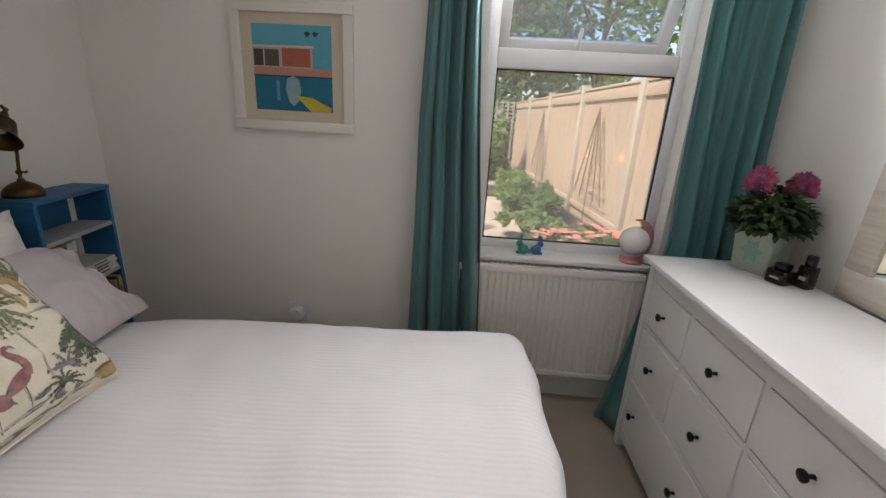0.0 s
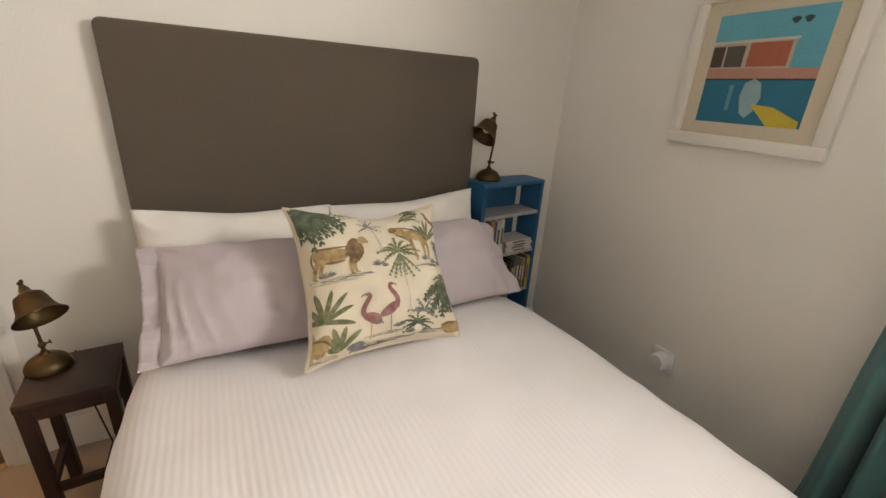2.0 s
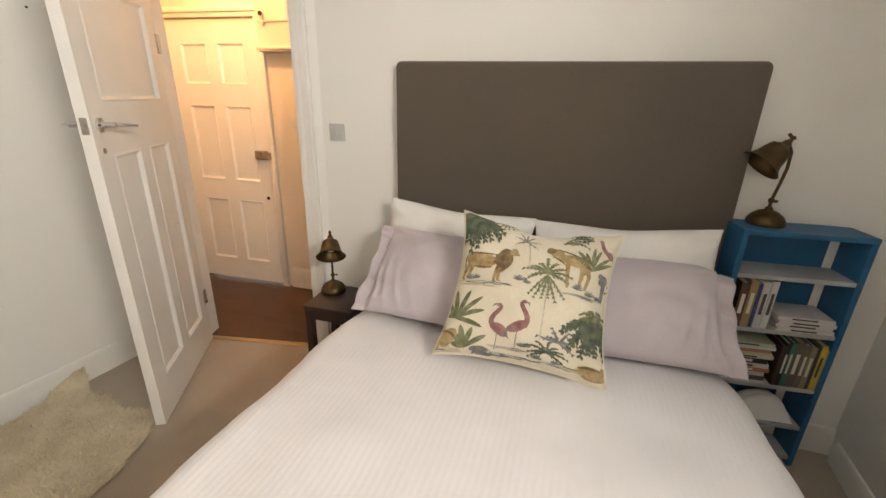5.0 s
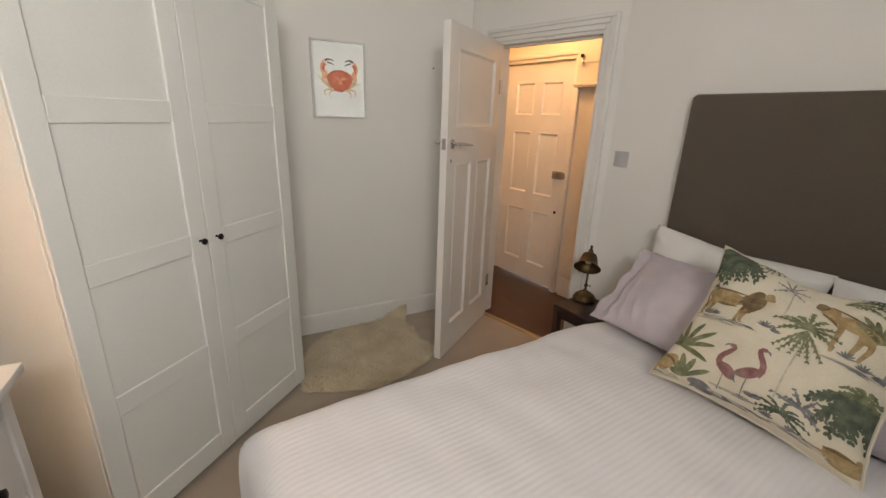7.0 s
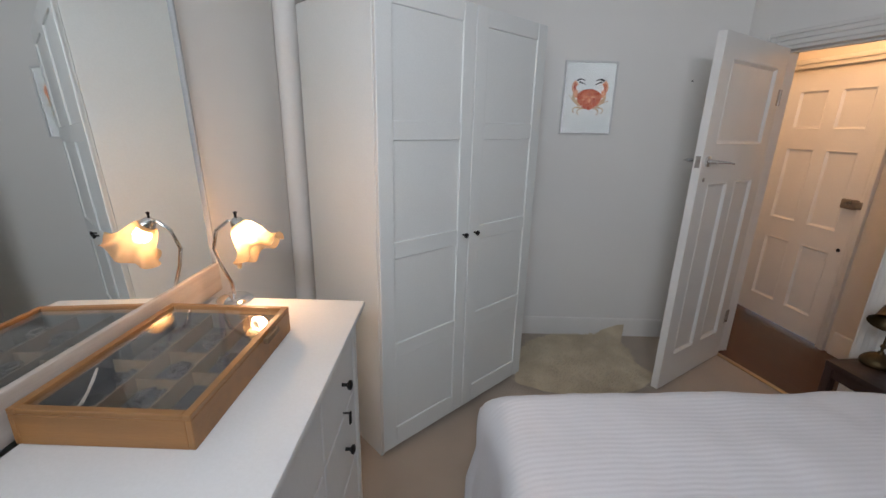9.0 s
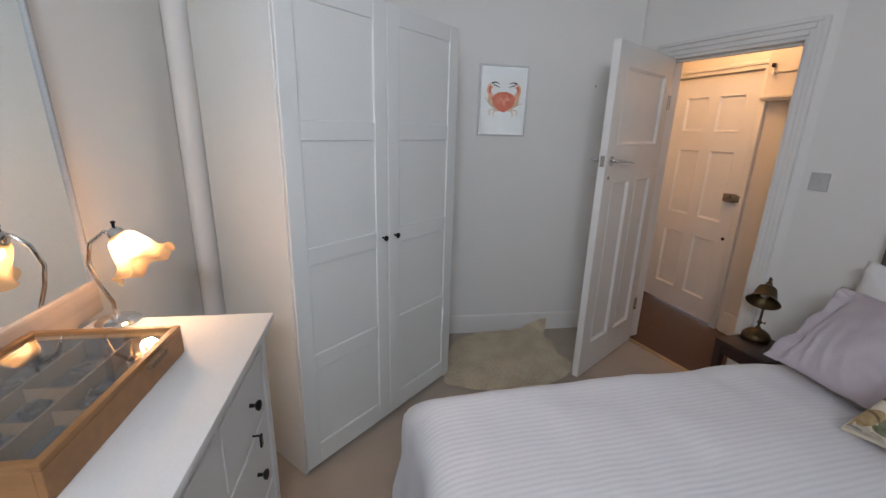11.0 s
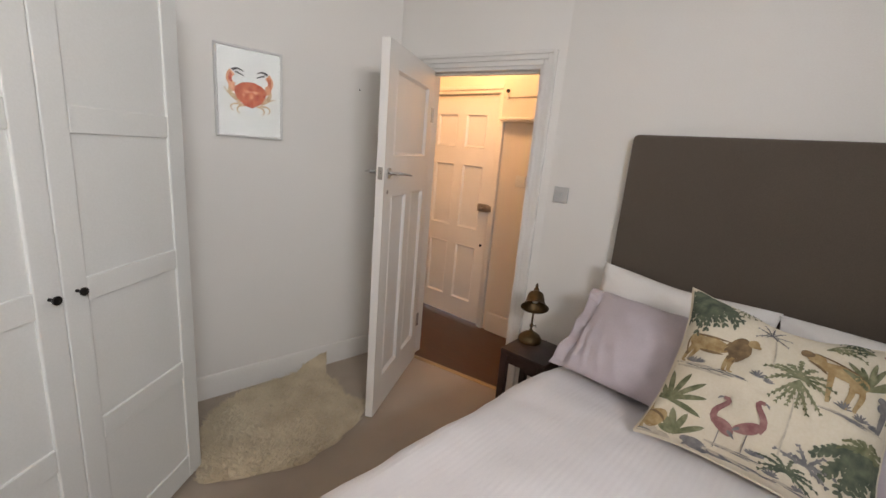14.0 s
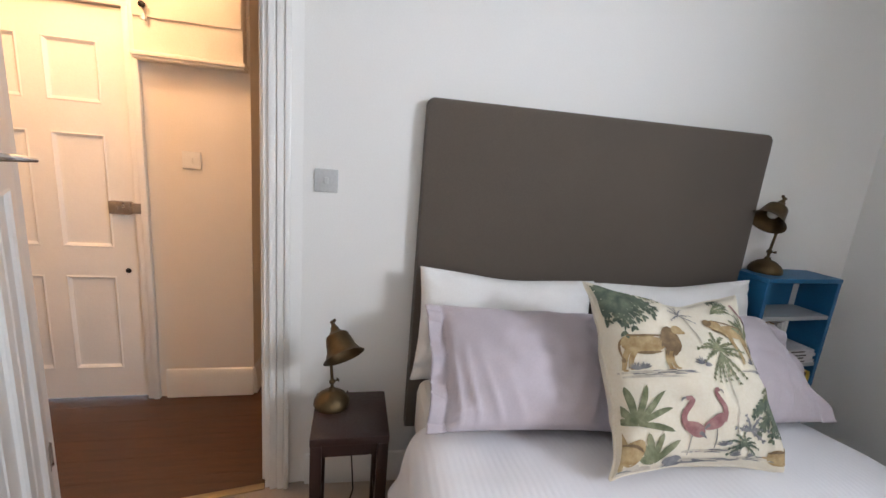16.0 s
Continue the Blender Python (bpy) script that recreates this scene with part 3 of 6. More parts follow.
def duvet_point(u, v):
    # a sheet laid over the mattress, hanging over its sides and foot
    px, py = 0.42 + 2.13 * u, (v * 2 - 1) * 1.115 + 0.025
    ex, ey, r = 1.925, 0.655, 0.10
    ex += 0.05 * (py + 0.6) / 1.3 - 0.01
    py -= 0.025
    dx, dy = max(0.0, px - ex), max(0.0, abs(py) - ey)
    d = math.hypot(dx, dy)
    sy = 1 if py >= 0 else -1
    x, y = min(px, ex), max(-ey, min(ey, py))
    z = 0.637 + 0.014 * math.cos(y / ey * 1.3) + fold(px, py, 3.1, 2.2, 0.016) + fold(px, py * 0.35, 7.7, 9.0, 0.007) + fold(px * 0.6 + py * 0.5, py, 5.5, 5.0, 0.008)
    z -= 0.05 * max(0.0, 1 - u * 6) ** 2
    if d > 0:
        a = min(d / r, math.pi / 2)
        drop = r * (1 - math.cos(a)) + max(0.0, d - r * math.pi / 2)
        out = r * math.sin(a)
        around = (x + py * 2.0) if dy > dx else (py * 1.0 + x)
        wave = math.sin(around * 13 + 2.0 * math.sin(around * 3)) * 0.028 + math.sin(around * 29) * 0.008
        flare = min(1.0, drop / 0.35)
        out += flare * (0.045 + wave)
        if dx > 0 and dy > 0 and py < 0:
            out += 0.05 * math.sin(min(1.0, drop / 0.22) * math.pi) * min(dx, dy) / max(dx, dy)
        x += out * dx / d
        y += sy * out * dy / d
        z -= drop
    return Vector((x, y + 0.025, max(z, 0.045)))


bm = B()
grid(bm, 110, 120, duvet_point)
duvet = part("duvet", bm, duvet_cloth, smooth=180)
duvet.matrix_world = bm0
tagged(duvet, "rumpled white duvet with fine woven ribs spread over the bed", "duvet")
sm = duvet.modifiers.new("thickness", "SOLIDIFY")
sm.thickness, sm.offset = 0.012, -1

hb_root = thing("headboard", Matrix.Translation((DB.x, DB.y, 0)) @ Matrix.Rotation(math.atan2(hx.y, hx.x), 4, "Z"), "tall brown fabric headboard fixed to the wall", "headboard")


def rounded_slab(bm, w, h, t, r, n=6):
    pts = [(0, 0), (w, 0)]
    for cx, a0 in ((w - r, 0), (r, 90)):
        pts += [(cx + r * math.cos(radians(a0 + 90 * i / n)), h - r + r * math.sin(radians(a0 + 90 * i / n))) for i in range(n + 1)]
    rings = []
    cxm, czm = w / 2, h / 2
    for off, inset in ((0.0, 0.0), (t - 0.014, 0.0), (t - 0.005, 0.004), (t, 0.016)):
        rings.append([bm.verts.new((x + (inset if x < cxm else -inset), -off, z + (inset if z < czm else -inset))) for x, z in pts])
    k = len(pts)
    for a, b in zip(rings, rings[1:]):
        for i in range(k):
            bm.faces.new((a[i], a[(i + 1) % k], b[(i + 1) % k], b[i]))
    bm.faces.new(rings[0][::-1])
    bm.faces.new(rings[-1])
    return bm


bm = rounded_slab(B(), 1.475, 1.35, 0.062, 0.026)
bmesh.ops.transform(bm, matrix=Matrix.Translation((0.44, -0.002, 0.30)), verts=bm.verts)
part("panel", bm, headboard_cloth, hb_root)
for x in (0.6, 1.75):
    part("strut", box(B(), (x, -0.04, 0), (x + 0.07, -0.012, 0.32)), dark_wood, hb_root)


def pillow_shape(bm, w, h, t, flange=0.0, dent=0.0, seed=1.0, n=34, droop=0.0, creased=False):
    """A stuffed pillow in the x-z plane, plump along y, with drawn-in sides, creases and a flat flange."""
    def pt(u, v, s):
        a, b = u * 2 - 1, v * 2 - 1
        fa, fb = (w / 2 - flange) / (w / 2), 1.0
        ia, ib = min(1, abs(a) / fa), min(1, abs(b) / fb)
        plump = max(0.0, (1 - ia ** 2.4)) ** 0.55 * max(0.0, (1 - ib ** 2.4)) ** 0.55
        x = a * w / 2 * (1 - 0.05 * (1 - b * b))
        z = b * h / 2 * (1 - 0.06 * (1 - a * a))
        if b > 0:
            z -= dent * math.exp(-(a * 2.2) ** 2) * b
            z -= droop * max(0.0, a) ** 3 * b
        y = s * (plump * t / 2 + 0.003)
        y += 0.012 * noise.noise(Vector((a * 2.3 + seed, b * 2.3, s * 0.6))) * (0.4 + plump) + 0.006 * noise.noise(Vector((a * 7 + seed, b * 3, s))) * plump
        y += s * 0.008 * max(0.0, abs(a) - 0.45) * math.sin(b * 11 + a * 6 + seed) * (1 if flange else 0.3)
        edge = math.exp(-((ia - 0.86) * 7) ** 2) + math.exp(-((ib - 0.86) * 7) ** 2)
        y += s * (0.003 if creased else 0.006) * edge * math.sin(14 * (b if ia > ib else a) + seed * 3)
        if flange and (abs(a) > fa):
            y += 0.012 * math.sin(b * 9 + seed * 5)
        if creased and s < 0:
            # folds that run in from the seams, deepest near the lower corners
            for k, (ca, lean_, wide, deep) in enumerate(((0.79, 0.04, 0.018, 0.014), (0.69, 0.10, 0.022, 0.012), (0.57, 0.18, 0.028, 0.009), (0.42, 0.24, 0.035, 0.006))):
                near = abs(a) - (ca + lean_ * b + 0.012 * math.sin(5 * b + seed + k))
                y -= deep * math.exp(-(near / wide) ** 2) * max(0.0, min(1.0, (0.55 - 0.22 * k - b) * 1.4)) * (1 - max(0.0, -b - 0.8) * 4)
            seam = abs(a) - fa
            y += 0.008 * math.exp(-(seam / 0.018) ** 2)
        return Vector((x, y, z))
    front = grid(bm, n, n, lambda u, v: pt(u, v, -1))
    back = grid(bm, n, n, lambda u, v: pt(u, v, 1))
    rim_f = front[0][:-1] + [r[-1] for r in front[:-1]] + front[-1][:0:-1] + [r[0] for r in front[:0:-1]]
    rim_b = back[0][:-1] + [r[-1] for r in back[:-1]] + back[-1][:0:-1] + [r[0] for r in back[:0:-1]]
    for i in range(len(rim_f)):
        j = (i + 1) % len(rim_f)
        bm.faces.new((rim_f[i], rim_b[i], rim_b[j], rim_f[j]))
    return bm


def lean(x, y, z, yaw, tilt, twist=0):
    """A cloth thing that faces along +x, leaning back by tilt degrees."""
    return Matrix.Translation((x, y, z)) @ Matrix.Rotation(radians(90 + yaw), 4, "Z") @ Matrix.Rotation(radians(-tilt), 4, "X") @ Matrix.Rotation(radians(twist), 4, "Y")


for y, sd, tw, w in ((1.86, 1.0, 2.5, 0.70), (2.58, 4.0, -3.0, 0.72)):
    solid("pillow", pillow_shape(B(), w, 0.42, 0.14, 0.0, 0.012, sd), pillow_white, "plump white cotton pillow propped against the headboard", "pillow", "white pillows",
          m=lean(0.178 - 0.06 * (y - 1.8), y, 0.82, 4, 14, tw), smooth=180)
for y, sd, tw, w in ((1.905, 2.0, 2, 0.725), (2.615, 6.0, -2, 0.74)):
    solid("pillow", pillow_shape(B(), w, 0.425, 0.20, 0.055, 0.0, sd, n=84, droop=0.05 if sd > 5 else 0.0, creased=True), pillow_lilac, "lilac cotton pillow with a flat flanged edge", "pillow", "lilac pillows",
          m=lean(0.402 - 0.07 * (y - 1.9), y, 0.785, 5, 49, tw), smooth=180)

# ---- printed cushion ----
CW, CH, CT = 0.566, 0.530, 0.225
cm = lean(0.590, 2.286, 0.872, 9, 36, 4.2)
cushion = thing("cushion", cm, "cream square cushion printed with palms and animal shapes", "cushion")


def cushion_xyz(a, b, s=-1, off=0.0):
    plump = max(0.0, (1 - abs(a) ** 2.2)) ** 0.5 * max(0.0, (1 - abs(b) ** 2.2)) ** 0.5
    x = a * CW / 2 * (1 - 0.125 * (1 - abs(b) ** 2.6))
    z = b * CH / 2 * (1 - 0.115 * (1 - abs(a) ** 2.6))
    if b > 0:
        z -= 0.030 * math.exp(-(a * 2.4 - 0.1) ** 2) * b * b
    y = s * (plump * CT / 2 + 0.004 + off) + 0.018 * noise.noise(Vector((a * 2.2, b * 2.2, 0.3))) + 0.008 * noise.noise(Vector((a * 5.0, b * 5.0, 1.3)))
    return Vector((x, y, z))


bm = B()
fr = grid(bm, 40, 40, lambda u, v: cushion_xyz(u * 2 - 1, v * 2 - 1, -1))
bk = grid(bm, 40, 40, lambda u, v: cushion_xyz(u * 2 - 1, v * 2 - 1, 1))


def rim(g):
    return g[0][:-1] + [r[-1] for r in g[:-1]] + g[-1][:0:-1] + [r[0] for r in g[:0:-1]]


rf, rb = rim(fr), rim(bk)
edge_pts = [(v.co + w.co) / 2 for v, w in zip(rf, rb)]
for i in range(len(rf)):
    j = (i + 1) % len(rf)
    bm.faces.new((rf[i], rb[i], rb[j], rf[j]))
part("cover", bm, cushion_cream, cushion, smooth=180)
bm = B()
tube(bm, edge_pts + edge_pts[:1], 0.0045, 6, caps=False)
part("piping", bm, cushion_cream, cushion, "cream corded piping")


def stroke(bm, pts, w0, w1=None, taper=True, lift=0.0022):
    """A brush stroke on the cushion's front, along pts in -1..1."""
    w1 = w0 if w1 is None else w1
    n = 9
    P = [Vector((*p, 0)) for p in pts]
    line = []
    for i in range(n):
        t = i / (n - 1)
        q = [p.copy() for p in P]
        while len(q) > 1:
            q = [a.lerp(b, t) for a, b in zip(q, q[1:])]
        line.append(q[0])
    rows = []
    for i, p in enumerate(line):
        t = i / (n - 1)
        d = (line[min(i + 1, n - 1)] - line[max(i - 1, 0)])
        k = Vector((-d.y, d.x, 0)).normalized()
        w = (w0 + (w1 - w0) * t) * (math.sin(math.pi * min(1, 0.12 + t * 0.88)) ** 0.6 if taper else 1.0)
        rows.append([bm.verts.new(cushion_xyz(max(-0.985, min(0.985, p.x + k.x * w * s)), max(-0.985, min(0.985, p.y + k.y * w * s)), -1, lift)) for s in (-1, 0, 1)])
    for a, b in zip(rows, rows[1:]):
        for i in (0, 1):
            bm.faces.new((a[i], a[i + 1], b[i + 1], b[i]))


def spot(bm, cx, cy, rx, ry, ang=0, lift=0.0026):
    c, s = math.cos(radians(ang)), math.sin(radians(ang))
    rings = []
    for k in (0.35, 0.7, 1.0):
        ring = []
        for i in range(18):
            a = 2 * math.pi * i / 18
            wob = 1 + 0.06 * math.sin(3 * a + cx * 9)
            x, y = rx * k * math.cos(a) * wob, ry * k * math.sin(a) * wob
            ring.append(bm.verts.new(cushion_xyz(max(-0.985, min(0.985, cx + x * c - y * s)), max(-0.985, min(0.985, cy + x * s + y * c)), -1, lift)))
        rings.append(ring)
    bm.faces.new(rings[0])
    for a, b in zip(rings, rings[1:]):
        for i in range(18):
            bm.faces.new((a[i], a[(i + 1) % 18], b[(i + 1) % 18], b[i]))


def at(x, y):
    """Design grid of the print, 880 across and y down, to the cushion's -1..1."""
    y = float(np.interp(y, [-60, 60, 250, 380, 600, 800, 880], [-40, 72, 302, 436, 655, 806, 850]))
    b = (430 - y) / 372
    x -= 18
    return ((x - 430) / (374 * (1 - 0.11 * (1 - min(1, abs(b) ** 2.6)))), b)


def brush(bm, pts, w0, w1=None, taper=True, lift=0.0022):
    stroke(bm, [at(*p) for p in pts], w0 / 365, None if w1 is None else w1 / 365, taper, lift)


def brushed(pts, w0, w1=None, taper=True, lift=0.0022):
    bm = B()
    brush(bm, pts, w0, w1, taper, lift)
    return bm


def blob(bm, x, y, rx, ry, ang=0, lift=0.0026):
    spot(bm, *at(x, y), rx / 370, ry / 370, ang, lift)


def plant(x, y, leaves, w, material, feather=0, name="palm_motif"):
    """Leaves as (angle, length, droop) from one heart; feathered ones carry leaflets."""
    bm = B()
    for i, (ang, ln, droop) in enumerate(leaves):
        c, s = math.cos(radians(ang)), -math.sin(radians(ang))
        mid, end = (x + 0.55 * ln * c, y + 0.62 * ln * s - droop * 0.35), (x + ln * c, y + ln * s + droop)
        lift = 0.002 + 0.00012 * (i % 8)
        brush(bm, [(x, y), mid, end], w * (0.5 if feather else 0.8), w * (0.42 if feather else 1.0), lift=lift)
        for k in range(feather):
            t = 0.22 + 0.74 * k / max(1, feather - 1)
            px, py = x + (mid[0] - x) * 2 * t * (1 - t) + (end[0] - x) * t * t, y + (mid[1] - y) * 2 * t * (1 - t) + (end[1] - y) * t * t
            for side in (-1, 1):
                fl = w * (1.9 - 0.9 * t) * random.uniform(0.8, 1.2)
                dx, dy = c * 0.75 - side * s * 0.55, s * 0.75 + side * c * 0.55 + 0.35
                brush(bm, [(px, py), (px + dx * fl * 0.6, py + dy * fl * 0.5), (px + dx * fl, py + dy * fl)], w * 0.34, lift=lift + 0.00005)
    part(name, bm, material, cushion)


def fan(a0, a1, n, ln, droop):
    return [(a0 + (a1 - a0) * i / (n - 1) + random.uniform(-5, 5), ln * random.uniform(0.82, 1.12), droop * random.uniform(0.7, 1.3)) for i in range(n)]


random.seed(5)
plant(165, 62, fan(-178, -5, 13, 118, 42), 18, print_teal, 6)
plant(120, 120, fan(-175, -60, 5, 60, 30), 11, print_teal, 4)
plant(82, 215, fan(-70, 60, 4, 42, 10), 7, print_grey)
plant(508, 285, fan(-15, 195, 9, 92, 28), 12, print_green, 5)
plant(512, 292, fan(-125, -55, 6, 128, 8), 10, print_green, 5)
plant(152, 572, [(158, 62, 6), (125, 115, 0), (98, 140, 0), (72, 150, 0), (48, 158, 0), (25, 138, 8), (-12, 128, 14)], 13, print_green)
plant(206, 752, [(150, 62, 0), (118, 110, 0), (100, 148, 0), (78, 140, 0), (45, 135, 0)], 15, print_green)
plant(728, 470, fan(-165, -15, 13, 140, 40), 19, print_teal, 6)
plant(728, 470, fan(10, 170, 6, 78, 46), 13, print_green, 5)
plant(600, 612, [(175, 92, -6), (120, 72, 0), (60, 66, 0), (15, 74, 12), (-30, 70, 10), (150, 55, 10)], 12, print_grey, 3)
plant(556, 690, fan(-25, 205, 9, 84, 20), 10, print_teal, 4)
plant(690, 235, fan(25, 150, 7, 100, 4), 10, print_green)
plant(560, 118, fan(5, 40, 3, 120, 26), 10, print_green, 5)
plant(690, 92, fan(150, 185, 3, 105, 14), 9, print_green, 4)
plant(400, 132, fan(-20, 200, 7, 56, 10), 6, print_grey, 3)
plant(46, 330, fan(-70, 80, 6, 62, 8), 9, print_green, 3)
plant(48, 470, fan(-60, 95, 6, 58, 10), 9, print_green, 0)
plant(60, 850, fan(20, 120, 6, 78, 4), 10, print_teal, 3)
plant(330, 850, fan(15, 165, 8, 70, 8), 9, print_grey, 3)
plant(470, 845, fan(20, 160, 7, 52, 6), 8, print_green, 0)
plant(850, 300, fan(110, 250, 7, 76, 10), 10, print_green, 4)
plant(850, 600, fan(100, 240, 6, 66, 10), 9, print_teal, 4)
plant(300, 30, fan(-150, -30, 6, 56, 12), 8, print_green, 3)
plant(640, 40, fan(-160, -30, 6, 52, 12), 8, print_teal, 3)
for gx, gy, r in ((180, 372, 30), (205, 368, 26), (395, 352, 32), (430, 358, 20), (640, 345, 34), (690, 362, 30), (730, 366, 22), (455, 690, 28), (475, 684, 22), (520, 742, 30), (600, 745, 24), (820, 700, 18)):
    plant(gx, gy, fan(20, 160, 7, r, 0), 3.6, print_grey, 0, "grass_motif")
for trunk in ([(514, 300), (521, 450), (520, 640)], [(415, 150), (430, 220), (428, 290)], [(92, 250), (94, 350), (96, 470)]):
    part("trunk_motif", brushed(trunk, 3, taper=False), print_wash, cushion)
for gx, gy, w in ((255, 384, 130), (230, 400, 95), (670, 372, 95), (400, 718, 90), (410, 762, 150), (640, 752, 110)):
    part("ground_motif", brushed([(gx - w, gy), (gx, gy - 6), (gx + w, gy + 3)], 6), print_wash, cushion)
bm = B()
for i in range(46):
    gx, gy, w = random.choice(((255, 384, 130), (670, 372, 95), (400, 718, 90), (410, 764, 150), (640, 752, 110)))
    x, y, ln = gx + random.uniform(-0.8, 0.8) * w, gy + random.uniform(-9, 9), random.uniform(10, 34)
    brush(bm, [(x - ln, y), (x, y - 3), (x + ln, y + random.uniform(-3, 3))], random.uniform(1.2, 2.6), lift=0.0026)
tagged(part("ground_shading", bm, print_grey, cushion), kind="stuff")
# maned cat walking, in ochre with a brown mane
bm = B()
blob(bm, 228, 274, 72, 34, 4)
blob(bm, 172, 272, 30, 36, 0)
blob(bm, 356, 206, 21, 22, 0, 0.0036)
blob(bm, 372, 216, 10, 9, 0, 0.0038)
for leg in ([(168, 290), (150, 325), (150, 345), (142, 374)], [(186, 296), (172, 325), (168, 345), (162, 368)], [(296, 296), (288, 330), (286, 350), (288, 372)], [(312, 292), (302, 322), (300, 345), (306, 368)]):
    brush(bm, leg, 11, 6, taper=False)
    brush(bm, [leg[3], (leg[3][0] + 7, leg[3][1] + 1), (leg[3][0] + 13, leg[3][1] + 1)], 4, taper=False)
part("animal_motif", bm, print_ochre, cushion)
bm = B()
brush(bm, [(158, 248), (132, 262), (140, 300), (150, 335)], 4, 3, taper=False)
blob(bm, 148, 336, 7, 10)
blob(bm, 318, 246, 42, 60, -14, 0.0031)
for i in range(22):
    a = random.uniform(0, 6.28)
    x, y = 316 + 34 * math.cos(a), 244 + 50 * math.sin(a)
    brush(bm, [(x, y), (x - 4, y + 14), (x - 12, y + 28)], 4, lift=0.0034)
brush(bm, [(160, 242), (230, 246), (290, 232)], 5, lift=0.0032)
brush(bm, [(190, 306), (230, 312), (275, 300)], 6, lift=0.0032)
part("mane_motif", bm, print_brown, cushion)
# second cat, looking back behind the palm
bm = B()
blob(bm, 610, 205, 72, 30, -14)
blob(bm, 540, 172, 34, 26, -30)
blob(bm, 665, 232, 30, 34, -20)
for leg in ([(588, 215), (592, 260), (588, 300), (594, 345)], [(676, 245), (690, 280), (672, 300), (668, 340)], [(650, 250), (655, 285), (640, 305), (642, 345)]):
    brush(bm, leg, 11, 6, taper=False)
part("animal_motif", bm, print_ochre, cushion)
bm = B()
blob(bm, 512, 160, 22, 20, 0, 0.0034)
brush(bm, [(540, 150), (600, 172), (680, 205)], 4, lift=0.0033)
brush(bm, [(520, 190), (556, 205), (580, 232)], 5, lift=0.0033)
part("animal_motif", bm, print_brown, cushion)
# seated and lying animals along the lower edge
bm = B()
brush(bm, [(98, 540), (92, 600), (100, 640), (104, 690)], 9, 20, taper=False)
blob(bm, 102, 536, 13, 9, 10)
blob(bm, 132, 690, 40, 46, -20)
brush(bm, [(96, 690), (92, 730), (94, 765)], 8, taper=False)
part("animal_motif", bm, print_ochre, cushion)
bm = B()
blob(bm, 752, 728, 66, 30, 8)
blob(bm, 800, 702, 22, 26, 20)
brush(bm, [(700, 738), (670, 750), (640, 748)], 8, 4)
part("animal_motif", bm, print_ochre, cushion)
bm = B()
brush(bm, [(690, 716), (740, 698), (790, 690)], 5, lift=0.0033)
brush(bm, [(104, 650), (150, 652), (168, 700)], 5, lift=0.0033)
blob(bm, 818, 716, 12, 26, -10, 0.0032)
part("animal_motif", bm, print_brown, cushion)
bm = B()
blob(bm, 110, 790, 52, 34, 12, 0.0024)
blob(bm, 165, 796, 40, 28, -8, 0.0023)
part("rock_motif", bm, print_wash, cushion)
bm = B()
blob(bm, 290, 762, 46, 22, -10)
blob(bm, 252, 750, 18, 11, 30)
brush(bm, [(262, 770), (250, 785), (248, 798)], 5, taper=False)
brush(bm, [(316, 770), (360, 772), (420, 766)], 6)
part("animal_motif", bm, print_grey, cushion)
bm = B()
blob(bm, 748, 268, 22, 26, -30)
blob(bm, 735, 248, 14, 12, 0)
brush(bm, [(752, 280), (750, 320), (744, 370)], 12, 7, taper=False)
brush(bm, [(84, 770), (110, 764), (140, 778)], 3, lift=0.003)
brush(bm, [(60, 800), (96, 812), (130, 802)], 3, lift=0.003)
part("animal_motif", bm, print_grey, cushion)
# two long-necked birds facing each other, in dull pink
for neck, beak, body, ang, tail, leg in (
        ([(318, 486), (372, 476), (338, 530), (262, 540), (318, 600)], [(318, 484), (300, 484), (296, 500)], (350, 606), -30, [(372, 622), (392, 632), (408, 656)], [(342, 634), (341, 690), (340, 735)]),
        ([(472, 452), (424, 446), (446, 500), (520, 505), (478, 575)], [(472, 452), (490, 454), (490, 470)], (440, 578), 32, [(412, 588), (398, 596), (388, 612)], [(446, 606), (445, 660), (446, 702)])):
    neck, beak, tail, leg = ([(385 + 0.78 * (px - 395), py) for px, py in line] for line in (neck, beak, tail, leg))
    body = (385 + 0.78 * (body[0] - 395), body[1])
    bm = B()
    brush(bm, neck, 8, 13, taper=False, lift=0.0030)
    blob(bm, *body, 48, 24, ang, 0.0029)
    part("bird_motif", bm, print_pink, cushion)
    bm = B()
    brush(bm, beak, 5, 3, lift=0.0032)
    part("beak_motif", bm, print_grey, cushion)
    part("tail_motif", brushed(tail, 8, 3, lift=0.0034), print_grey, cushion)
    part("leg_motif", brushed(leg, 1.6, taper=False, lift=0.0028), print_grey, cushion)
bm = B()
brush(bm, [(712, 92), (735, 80), (715, 120), (752, 150)], 6, 9, taper=False)
blob(bm, 765, 158, 26, 14, -50)
part("bird_motif", bm, print_pink, cushion)

